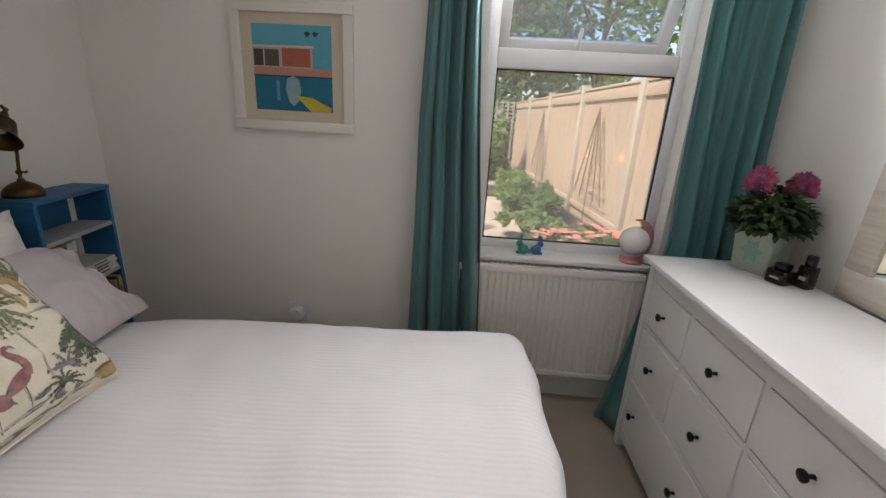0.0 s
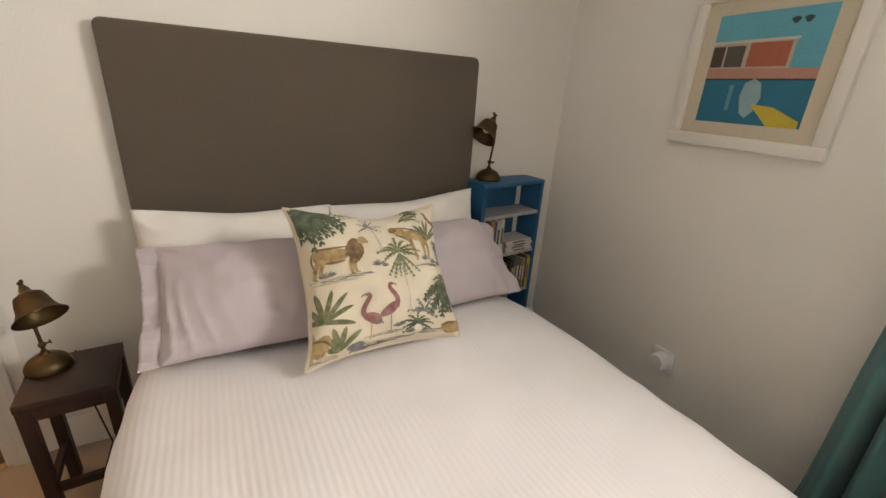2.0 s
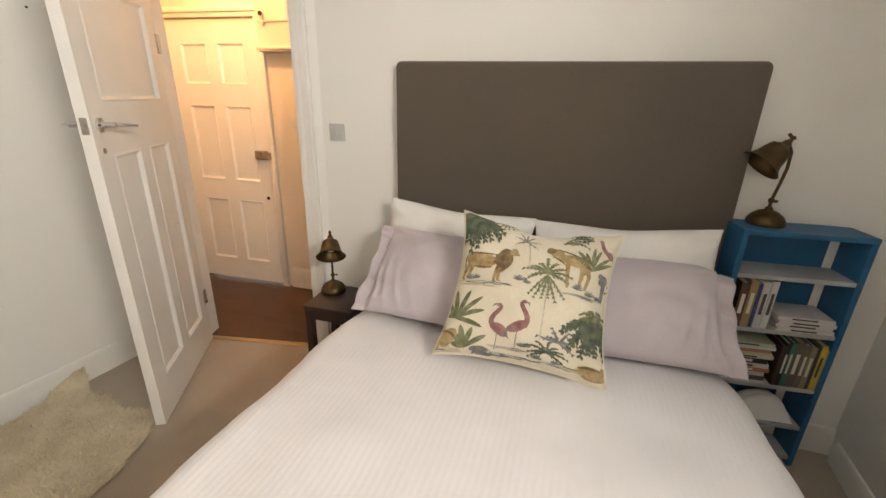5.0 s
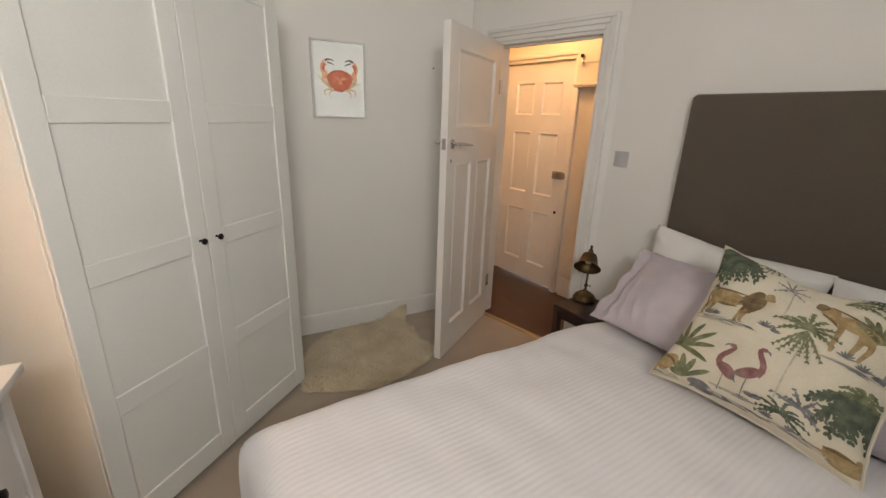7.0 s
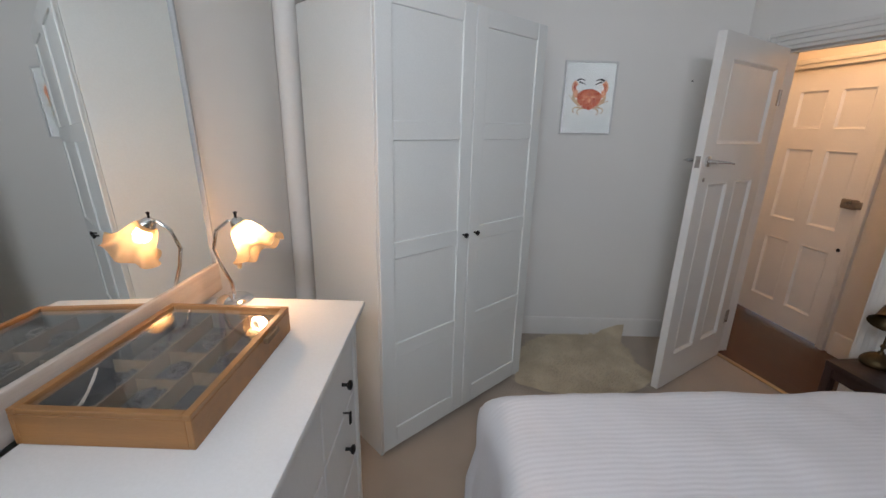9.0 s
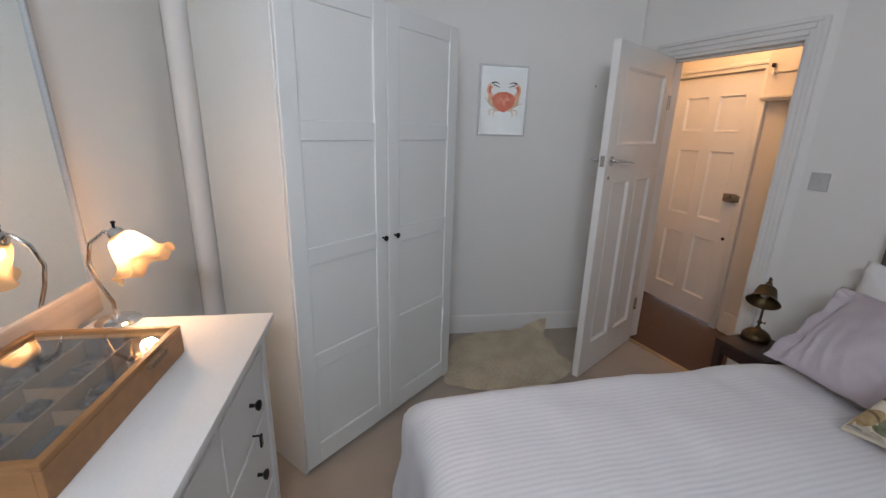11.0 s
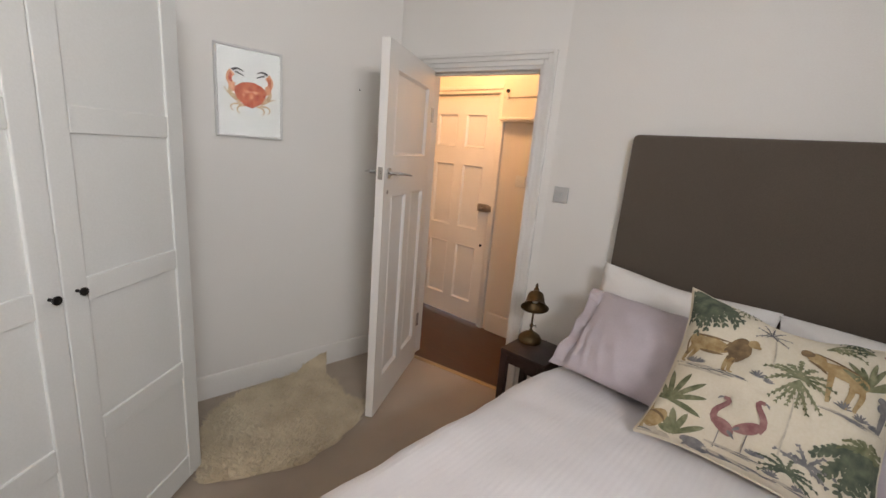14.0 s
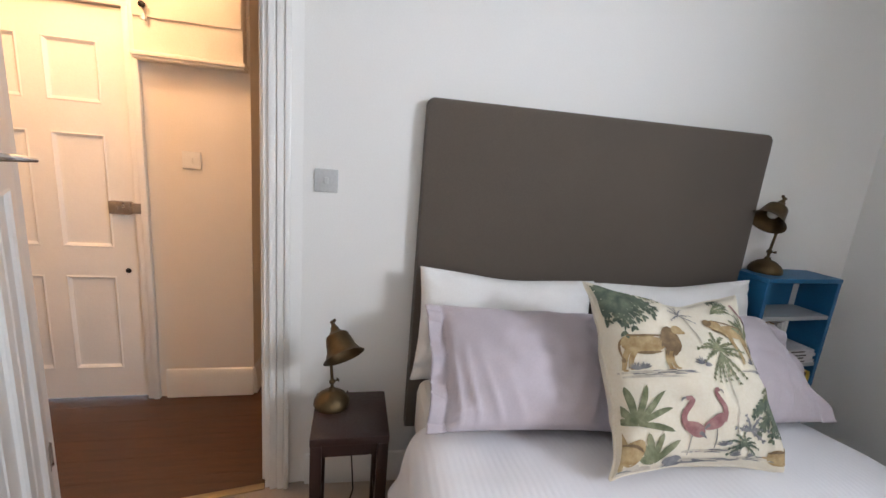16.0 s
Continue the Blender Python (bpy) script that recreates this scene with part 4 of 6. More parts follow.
# ---- nightstand ----
ns = thing("nightstand", Matrix.Translation((0.312, 1.302, 0)) @ Matrix.Rotation(radians(7), 4, "Z"), "small dark-stained wooden bedside table", "nightstand")
NW, ND, NH = 0.255, 0.27, 0.53
part("tabletop", box(B(), (-ND / 2, -NW / 2, NH - 0.03), (ND / 2, NW / 2, NH), 0.004), dark_wood, ns)
for x in (-1, 1):
    for y in (-1, 1):
        cx, cy = x * (ND / 2 - 0.02), y * (NW / 2 - 0.02)
        part("leg", box(B(), (cx - 0.018, cy - 0.018, 0), (cx + 0.018, cy + 0.018, NH - 0.03), 0.002), dark_wood, ns)
for x in (-1, 1):
    cx = x * (ND / 2 - 0.02)
    part("apron", box(B(), (cx - 0.01, -NW / 2 + 0.038, NH - 0.075), (cx + 0.01, NW / 2 - 0.038, NH - 0.03)), dark_wood, ns)
    part("stretcher", box(B(), (cx - 0.01, -NW / 2 + 0.038, 0.15 if x > 0 else 0.3), (cx + 0.01, NW / 2 - 0.038, 0.18 if x > 0 else 0.34)), dark_wood, ns)
for y in (-1, 1):
    cy = y * (NW / 2 - 0.02)
    part("apron", box(B(), (-ND / 2 + 0.038, cy - 0.01, NH - 0.075), (ND / 2 - 0.038, cy + 0.01, NH - 0.03)), dark_wood, ns)
    part("stretcher", box(B(), (-ND / 2 + 0.038, cy - 0.01, 0.15), (ND / 2 - 0.038, cy + 0.01, 0.18)), dark_wood, ns)


def brass_lamp(m, yaw, tilt, label, size):
    """A small adjustable lamp: domed foot, jointed stem, bell shade with a finial and wing nut."""
    root = thing("table_lamp", m @ Matrix.Rotation(radians(yaw), 4, "Z") @ Matrix.Diagonal((size, size, size, 1)), label, "lamp", "brass bedside lamps")
    part("base", lathe(B(), [(0.062, 0), (0.064, 0.006), (0.062, 0.018), (0.052, 0.034), (0.034, 0.048), (0.014, 0.056), (0.010, 0.066), (0.0, 0.066)], 28), brass, root)
    bm = tube(B(), [(0, 0, 0.06), (0, 0, 0.085)], 0.006, 10)
    bmesh.ops.create_uvsphere(bm, u_segments=12, v_segments=8, radius=0.011, matrix=Matrix.Translation((0, 0, 0.09)))
    tube(bm, [(0, 0.008, 0.09), (0, 0.022, 0.09)], 0.003, 8)
    box(bm, (-0.008, 0.02, 0.086), (0.008, 0.024, 0.096), 0.001)
    part("joint", bm, brass, root)
    stem = [(0, 0, 0.09), (-0.012, 0, 0.15), (-0.022, 0, 0.21), (-0.020, 0, 0.265), (0.0, 0, 0.30)]
    part("stem", tube(B(), stem, 0.0055, 10), brass, root)
    sm_ = Matrix.Translation((0.0, 0, 0.30)) @ Matrix.Rotation(radians(-tilt), 4, "Y") @ Matrix.Diagonal((1.12, 1.12, 1.08, 1))
    prof = [(0.011, 0.0), (0.014, -0.012), (0.018, -0.018), (0.034, -0.030), (0.040, -0.052), (0.044, -0.075), (0.054, -0.095), (0.064, -0.104),
            (0.061, -0.1025), (0.051, -0.092), (0.0405, -0.073), (0.036, -0.051), (0.030, -0.032), (0.0, -0.02)]
    shade = part("shade", lathe(B(), prof, 28, sm_), brass, root)
    bm = lathe(B(), [(0.006, 0.0), (0.008, 0.006), (0.005, 0.012), (0.008, 0.02), (0.0, 0.026)], 12, sm_)
    box(bm, (0.0, -0.004, 0.010), (0.022, 0.004, 0.02), 0.002, sm_)
    part("finial", bm, brass, shade)
    bm = bmesh.new()
    bmesh.ops.create_uvsphere(bm, u_segments=14, v_segments=10, radius=0.018, matrix=sm_ @ Matrix.Translation((0, 0, -0.062)))
    part("bulb", bm, mat("unlit_bulb", (0.7, 0.68, 0.62), 0.2, bump=0), shade)
    return root


brass_lamp(Matrix.Translation((0.262, 1.226, 0.53)), 36, 46, "aged brass lamp with a bell shade on the nightstand", 1.0)
brass_lamp(Matrix.Translation((-0.046, 3.078, 1.06)), -70, 42, "aged brass lamp with a bell shade on the bookshelf", 1.05)
cab = part("lamp_cable", tube(B(), [(0.20, 1.30, 0.006), (0.22, 1.33, 0.01), (0.27, 1.36, 0.008), (0.30, 1.31, 0.008), (0.24, 1.28, 0.01), (0.19, 1.31, 0.1), (0.22, 1.30, 0.3), (0.19, 1.27, 0.42), (0.165, 1.27, 0.525)], 0.003, 6), dark_metal)
tagged(cab, "thin black lamp cable hanging behind the nightstand", "cable")

# ---- bookshelf ----
sv = Vector((-0.080, 0.433)).normalized()
bsm = Matrix.Translation((0.086, 2.982, 0)) @ Matrix.Rotation(math.atan2(sv.y, sv.x), 4, "Z")
shelf_unit = thing("bookshelf", bsm, "narrow blue painted bookshelf with grey shelves", "bookshelf")
SW, SD, SH = 0.445, 0.165, 1.06
part("side_panel", box(B(), (0, 0, 0), (0.022, SD, SH - 0.02), 0.002), blue_paint, shelf_unit)
part("side_panel", box(B(), (SW - 0.022, 0, 0), (SW, SD, SH - 0.02), 0.002), blue_paint, shelf_unit)
part("top_panel", box(B(), (0, -0.002, SH - 0.02), (SW, SD, SH), 0.002), blue_paint, shelf_unit)
part("back_panel", box(B(), (0.022, SD - 0.008, 0.04), (SW - 0.022, SD, SH - 0.02)), blue_paint, shelf_unit)
levels = [0.05, 0.21, 0.40, 0.655, 0.885]
for z in levels:
    part("shelf", box(B(), (0.022, 0.003, z - 0.018), (SW - 0.022, SD - 0.008, z), 0.001), shelf_grey, shelf_unit, "grey painted shelf board")


def book(m, w, h, d, colour, label, idx):
    """A closed book, spine towards -y: width w along x, height h, depth d."""
    root = thing("book", m, label, "book", "books on the shelf")
    cov = mat("book_cover", colour, 0.45, var=0.08, scale=20, bump=0.01)
    bm = box(B(), (0, 0, 0), (w, 0.003, h), 0.0008)
    box(bm, (0, 0.003, 0), (0.0022, d, h))
    box(bm, (w - 0.0022, 0.003, 0), (w, d, h))
    part("cover", bm, cov, root)
    part("pages", box(B(), (0.0024, 0.0035, 0.003), (w - 0.0024, d - 0.004, h - 0.003)), paper, root)
    if w > 0.014:
        part("title_band", box(B(), (w * 0.28, -0.0006, h * 0.3), (w * 0.72, 0.0002, h * 0.75)), mat("title_ink", (0.75, 0.72, 0.62) if sum(colour) < 0.9 else (0.08, 0.07, 0.07), 0.5, bump=0), root)
    return root


random.seed(11)
x = 0.26
for i, (w, h, c) in enumerate([(0.012, 0.19, (0.10, 0.05, 0.03)), (0.018, 0.2, (0.03, 0.03, 0.035)), (0.016, 0.205, (0.05, 0.20, 0.14)), (0.03, 0.21, (0.16, 0.12, 0.09)), (0.022, 0.2, (0.18, 0.15, 0.12)),
                              (0.02, 0.195, (0.30, 0.26, 0.20)), (0.012, 0.2, (0.06, 0.05, 0.05)), (0.02, 0.205, (0.62, 0.45, 0.05)), (0.014, 0.19, (0.45, 0.40, 0.2))]):
    book(bsm @ Matrix.Translation((x, 0.006, 0.40)), w, h, 0.125, c, "paperback book standing upright on the shelf", i)
    x += w + 0.001
z = 0.40
for i, (h, c) in enumerate([(0.012, (0.55, 0.56, 0.56)), (0.022, (0.08, 0.08, 0.09)), (0.016, (0.55, 0.5, 0.45)), (0.02, (0.5, 0.16, 0.08)), (0.018, (0.62, 0.6, 0.55)), (0.024, (0.04, 0.04, 0.045)), (0.015, (0.6, 0.55, 0.45)),
                           (0.012, (0.5, 0.52, 0.3)), (0.012, (0.45, 0.2, 0.15)), (0.013, (0.6, 0.6, 0.58)), (0.015, (0.45, 0.50, 0.38))]):
    m = bsm @ Matrix.Translation((0.24 - 0.008 * (i % 3), 0.004 + 0.003 * (i % 2), z)) @ Matrix.Rotation(radians(-90), 4, "Y")
    book(m, h, 0.205 - 0.01 * (i % 3), 0.135, c, "magazine or book lying in a stack on the shelf", i)
    z += h + 0.0008
x = 0.05
for i, (w, h, c) in enumerate([(0.03, 0.19, (0.12, 0.06, 0.04)), (0.028, 0.20, (0.42, 0.26, 0.12)), (0.012, 0.19, (0.05, 0.08, 0.2)), (0.026, 0.2, (0.6, 0.6, 0.62)), (0.024, 0.205, (0.66, 0.66, 0.64))]):
    book(bsm @ Matrix.Translation((x, 0.006, 0.655)), w, h, 0.13, c, "book standing upright on the shelf", i)
    x += w + 0.002
for i in range(4):
    m = bsm @ Matrix.Translation((0.415 - 0.006 * (i % 2), 0.004 + 0.004 * (i % 2), 0.655 + 0.0155 * i)) @ Matrix.Rotation(radians(-90), 4, "Y")
    book(m, 0.015, 0.20, 0.14, (0.68, 0.66, 0.66), "white paper pad lying in a stack on the shelf", i)
rag = B()
grid(rag, 24, 24, lambda u, v: Vector((0.16 + 0.24 * u, 0.012 + 0.12 * v, 0.21 + 0.004 + 0.11 * (math.sin(math.pi * u) * math.sin(math.pi * v)) ** 0.6 + 0.015 * noise.noise(Vector((u * 6, v * 6, 1))) * math.sin(math.pi * u) * math.sin(math.pi * v))))
solid("folded_cloth", rag, pillow_white, "crumpled white cloth on the lower shelf", "cloth", m=bsm, smooth=180)

# ---- window ----
WX0, WX1, WZ0, WZ1, WY = 1.77, 2.70, 0.80, 2.22, 3.70
TZ = 1.735
win = thing("window_1", pose(0, 0, 0), "white plastic window with an open top light", "window", kind="structure")
fm = 0.05


def bar(bm, x0, x1, z0, z1, y0=WY, y1=WY + 0.06):
    return box(bm, (x0, y0, z0), (x1, y1, z1), 0.006)


bm = B()
bar(bm, WX0, WX0 + fm, WZ0, WZ1), bar(bm, WX1 - fm, WX1, WZ0, WZ1)
bar(bm, WX0 + fm, WX1 - fm, WZ0, WZ0 + fm), bar(bm, WX0 + fm, WX1 - fm, WZ1 - fm, WZ1)
bar(bm, WX0 + fm, WX1 - fm, TZ - 0.045, TZ + 0.045)
part("window_frame", bm, upvc, win)
gasket = mat("black_gasket", (0.015, 0.015, 0.015), 0.6, bump=0)
bm = B()
gx0, gx1, gz0, gz1 = WX0 + fm, WX1 - fm, WZ0 + fm, TZ - 0.045
for a in (((gx0, WY + 0.012, gz0), (gx0 + 0.006, WY + 0.03, gz1)), ((gx1 - 0.006, WY + 0.012, gz0), (gx1, WY + 0.03, gz1)),
          ((gx0, WY + 0.012, gz0), (gx1, WY + 0.03, gz0 + 0.006)), ((gx0, WY + 0.012, gz1 - 0.006), (gx1, WY + 0.03, gz1))):
    box(bm, *a)
part("gasket", bm, gasket, win, "black rubber seal")
pane = part("pane", box(B(), (gx0 + 0.004, WY + 0.018, gz0 + 0.004), (gx1 - 0.004, WY + 0.024, gz1 - 0.004)), veiled_glass, win)
pane.visible_shadow = False
# top light hung at its head, swung outwards
sash_m = Matrix.Translation((0, WY + 0.06, WZ1 - fm)) @ Matrix.Rotation(radians(24), 4, "X")
sh = WZ1 - fm - TZ - 0.045
bm = B()
for a in (((gx0, -0.05, -sh), (gx0 + 0.055, 0.005, 0)), ((gx1 - 0.055, -0.05, -sh), (gx1, 0.005, 0)), ((gx0 + 0.055, -0.05, -sh), (gx1 - 0.055, 0.005, -sh + 0.055)), ((gx0 + 0.055, -0.05, -0.055), (gx1 - 0.055, 0.005, 0))):
    box(bm, *a, 0.006, sash_m)
sash = part("sash", bm, upvc, win, "white plastic top light swung open")
p2 = part("pane", box(B(), (gx0 + 0.05, -0.025, -sh + 0.05), (gx1 - 0.05, -0.019, -0.05), 0, sash_m), veiled_glass, sash)
p2.visible_shadow = False
bm = box(B(), (2.20, -0.062, -sh + 0.012), (2.23, -0.05, -sh + 0.045), 0.003, sash_m)
box(bm, (2.207, -0.078, -sh + 0.02), (2.223, -0.062, -sh + 0.12), 0.004, sash_m)
part("handle", bm, upvc, sash)
sill = part("window_sill", box(B(), (WX0 - 0.03, 3.535, 0.782), (WX1 + 0.01, WY + 0.02, 0.806), 0.006), gloss_white, win)

# ---- radiator ----
rad = thing("radiator", pose(1.62, 3.5, 0.17), "white ribbed panel radiator below the window", "radiator")
RW, RH = 1.0, 0.60
bm = B()
prof = []
n = 30
for i in range(n):
    x0, w = 0.02 + (RW - 0.04) * i / n, (RW - 0.04) / n
    prof += [(x0, 0.0), (x0 + w * 0.30, 0.0), (x0 + w * 0.42, 0.009), (x0 + w * 0.88, 0.009)]
prof.append((RW - 0.02, 0.0))
rows = [[bm.verts.new((x, y, z)) for x, y in prof] for z in (0.035, RH - 0.035)]
for a, b in zip(rows, rows[1:]):
    for i in range(len(prof) - 1):
        bm.faces.new((a[i], a[i + 1], b[i + 1], b[i]))
box(bm, (0, 0.0, 0.0), (RW, 0.012, 0.035), 0.003)
box(bm, (0, 0.0, RH - 0.035), (RW, 0.012, RH), 0.003)
box(bm, (0, 0.0, 0.03), (0.02, 0.012, RH - 0.03))
box(bm, (RW - 0.02, 0.0, 0.03), (RW, 0.012, RH - 0.03))
part("front_panel", bm, gloss_white, rad)
bm = box(B(), (0, 0.012, RH - 0.012), (RW, 0.02, RH + 0.004), 0.001)
box(bm, (0, 0.064, RH - 0.012), (RW, 0.072, RH + 0.004), 0.001)
for i in range(44):
    x = 0.01 + (RW - 0.02) * i / 44
    box(bm, (x, 0.02, RH - 0.008), (x + 0.011, 0.064, RH + 0.001))
part("top_grille", bm, gloss_white, rad)
for x in (0.0, RW - 0.003):
    part("end_panel", box(B(), (x, 0.012, 0.04), (x + 0.003, 0.07, RH - 0.012)), gloss_white, rad)
part("back_panel", box(B(), (0.01, 0.06, 0.0), (RW - 0.01, 0.07, RH - 0.02)), gloss_white, rad)
for x in (0.2, 0.8):
    part("bracket", box(B(), (x, 0.07, 0.1), (x + 0.03, 0.1, 0.5)), steel, rad)


# ---- curtains ----
def curtain(name, left, right, ys, folds, zs, label, seed):
    """A pleated hanging; left, right and ys give its edges and depth at the heights zs."""
    bm = B()

    def at(vals, z):
        return float(np.interp(z, zs, vals))

    def f(u, v):
        z = zs[0] + (zs[-1] - zs[0]) * v
        w = u + 0.03 * math.sin(6.3 * u + 2 * v)
        x = at(left, z) + (at(right, z) - at(left, z)) * w
        amp = 0.042 * (0.75 + 0.25 * math.sin(3 * v + seed))
        y = at(ys, z) + amp * math.sin(2 * math.pi * folds * u + 0.9 * math.sin(2.2 * v + 5 * u + seed)) + 0.014 * math.sin(2 * math.pi * folds * 2.3 * u + seed)
        return Vector((x + 0.012 * math.cos(2 * math.pi * folds * u + seed), y, z))

    grid(bm, 130, 50, f)
    ob = solid(name, bm, teal_cloth, label, "curtain", "curtains", smooth=180)
    s = ob.modifiers.new("thickness", "SOLIDIFY")
    s.thickness = 0.003
    return ob


CZ = [0.015, 0.35, 0.8, 0.95, 1.4, 1.85, H - 0.004]
curtain("curtain", [1.43, 1.45, 1.455, 1.46, 1.465, 1.49, 1.515], [1.86, 1.84, 1.815, 1.805, 1.765, 1.735, 1.725], [3.47, 3.47, 3.47, 3.475, 3.49, 3.50, 3.51], 4.5, CZ, "teal cotton curtain drawn aside in loose folds", 0.4)
curtain("curtain", [2.47, 2.55, 2.64, 2.665, 2.655, 2.645, 2.645], [2.80, 2.86, 2.96, 2.97, 2.97, 2.97, 2.97], [3.37, 3.40, 3.44, 3.45, 3.48, 3.50, 3.51], 4.5, CZ, "teal cotton curtain tucked behind the dresser", 1.9)
rail = part("trim_curtain_track", box(B(), (1.4, 3.47, H - 0.02), (3.05, 3.55, H)), upvc)
tagged(rail, "white ceiling curtain track", "trim", kind="structure")

# ---- things on the window sill ----
def bunny(m, colour, label):
    bm = B()
    S = bmesh.ops.create_uvsphere
    S(bm, u_segments=16, v_segments=12, radius=1, matrix=Matrix.Translation((0, 0, 0.028)) @ Matrix.Diagonal((0.030, 0.024, 0.028, 1)))
    S(bm, u_segments=14, v_segments=10, radius=1, matrix=Matrix.Translation((0.022, 0, 0.058)) @ Matrix.Diagonal((0.019, 0.016, 0.017, 1)))
    for s in (-1, 1):
        S(bm, u_segments=10, v_segments=8, radius=1, matrix=Matrix.Translation((0.016, s * 0.009, 0.088)) @ Matrix.Rotation(radians(s * -10), 4, "X") @ Matrix.Diagonal((0.006, 0.0065, 0.026, 1)))
    S(bm, u_segments=10, v_segments=8, radius=0.01, matrix=Matrix.Translation((-0.03, 0, 0.022)))
    S(bm, u_segments=10, v_segments=8, radius=1, matrix=Matrix.Translation((0.024, 0, 0.008)) @ Matrix.Diagonal((0.016, 0.018, 0.008, 1)))
    ob = part("rabbit_figurine", bm, mat("figurine_glaze", colour, 0.35, var=0.1, scale=30), None, smooth=180)
    ob.matrix_world = m @ Matrix.Diagonal((0.95, 0.95, 0.95, 1))
    return tagged(ob, label, "figurine", "sill figurines")


bunny(Matrix.Translation((2.03, 3.605, 0.806)) @ Matrix.Rotation(radians(165), 4, "Z"), (0.04, 0.26, 0.16), "small green rabbit-shaped ornament on the window sill")
bunny(Matrix.Translation((2.095, 3.61, 0.806)) @ Matrix.Rotation(radians(15), 4, "Z"), (0.06, 0.18, 0.36), "small blue rabbit-shaped ornament on the window sill")
pl = thing("globe_lamp", Matrix.Translation((2.575, 3.61, 0.806)) @ Matrix.Rotation(radians(20), 4, "Z"), "pink table lamp with a white glass globe on the sill", "lamp")
pink = mat("pink_plastic", (0.62, 0.27, 0.28), 0.4, var=0.03)
part("base", lathe(B(), [(0.055, 0), (0.058, 0.006), (0.055, 0.02), (0.03, 0.03), (0.0, 0.03)], 28), pink, pl)
arc = [(0.075 * math.sin(radians(a)) * 1.0, 0.0, 0.118 - 0.09 * math.cos(radians(a))) for a in range(0, 181, 12)]
bm = B()
rows = []
for i, (x, y, z) in enumerate(arc):
    w = 0.018 + 0.012 * math.sin(math.pi * i / (len(arc) - 1))
    dx, dz = (x) / 0.09, (z - 0.118) / 0.09
    rows.append([bm.verts.new((x + dx * o, yy * w, z + dz * o)) for o, yy in ((0, -1), (0.014, -1), (0.014, 1), (0, 1))])
for a, b in zip(rows, rows[1:]):
    for i in range(4):
        bm.faces.new((a[i], a[(i + 1) % 4], b[(i + 1) % 4], b[i]))
bm.faces.new(rows[0]), bm.faces.new(rows[-1][::-1])
part("arc_frame", bm, pink, pl)
bm = B()
bmesh.ops.create_uvsphere(bm, u_segments=28, v_segments=18, radius=0.07, matrix=Matrix.Translation((-0.012, -0.012, 0.115)))
part("globe", bm, mat("opal_glass", (0.85, 0.84, 0.82), 0.25, bump=0), pl, "white opal glass globe", smooth=180)
tagged(part("lamp_cable", tube(B(), [(2.62, 3.59, 0.81), (2.66, 3.56, 0.809), (2.685, 3.53, 0.80), (2.695, 3.515, 0.76), (2.70, 3.50, 0.70)], 0.003, 6), dark_metal), "thin black cable over the sill's edge", "cable")

# ---- plug on the window wall ----
pg = thing("wall_socket", Matrix.Translation((0.834, 3.6, 0.376)) @ Matrix.Diagonal((1.25, 1.1, 1.25, 1)), "white wall socket with a plug-in unit", "socket")
part("plate", box(B(), (-0.043, -0.01, -0.043), (0.043, 0, 0.043), 0.003), upvc, pg)
part("plug", lathe(B(), [(0.032, 0), (0.032, 0.03), (0.026, 0.042), (0.0, 0.045)], 20, Matrix.Translation((0, -0.01, 0.0)) @ Matrix.Rotation(radians(90), 4, "X")), upvc, pg)


# ---- pictures ----
def flat(bm, pts, y):
    """A thin printed shape on a picture, 0.6 mm proud."""
    front = [bm.verts.new((x, y, z)) for x, z in pts]
    bm.faces.new(front)
    return bm


pool = thing("framed_picture", Matrix.Translation((0.588, 3.598, 1.350)), "white framed print of a blue swimming pool and house", "picture")
PW, PH = 0.572, 0.556
white_frame = mat("white_frame", (0.80, 0.77, 0.72), 0.4, var=0.02)
for nm, lo, hi in (("frame_rail", (0, -0.028, 0), (PW, 0, 0.045)), ("frame_rail", (0, -0.028, PH - 0.045), (PW, 0, PH)), ("frame_stile", (0, -0.0278, 0.045), (0.045, 0, PH - 0.045)), ("frame_stile", (PW - 0.045, -0.0278, 0.045), (PW, 0, PH - 0.045))):
    part(nm, box(B(), lo, hi, 0.004), white_frame, pool)
part("mount", box(B(), (0.045, -0.014, 0.045), (PW - 0.045, 0, PH - 0.045)), mat("cream_mount", (0.62, 0.55, 0.43), 0.85, var=0.02), pool, "cream paper mount")
IX, IZ, IW, IH = 0.100, 0.092, 0.372, 0.372


def ink(name, c, r=0.6):
    return mat(name, c, r, var=0.05, scale=12, bump=0.01)


def pic(name, pts, c, lv):
    part(name, flat(B(), [(IX + x * IW, IZ + z * IH) for x, z in pts], -0.0144 - 0.0004 * lv), ink(name + "_ink", c), pool, smooth=None)


pic("sky_shape", [(0, 0.45), (1, 0.45), (1, 1), (0, 1)], (0.10, 0.40, 0.52), 0)
pic("pool_shape", [(0, 0), (1, 0), (1, 0.42), (0, 0.42)], (0.006, 0.165, 0.27), 0)
pic("terrace_shape", [(0, 0.42), (1, 0.42), (1, 0.51), (0, 0.51)], (0.50, 0.25, 0.19), 1)
pic("house_shape", [(0, 0.51), (0.76, 0.51), (0.76, 0.74), (0, 0.74)], (0.45, 0.40, 0.34), 1)
pic("roof_shape", [(0, 0.735), (0.78, 0.745), (0.78, 0.77), (0, 0.76)], (0.60, 0.55, 0.46), 2)
pic("wall_shape", [(0.37, 0.525), (0.73, 0.525), (0.73, 0.735), (0.37, 0.735)], (0.42, 0.12, 0.07), 2)
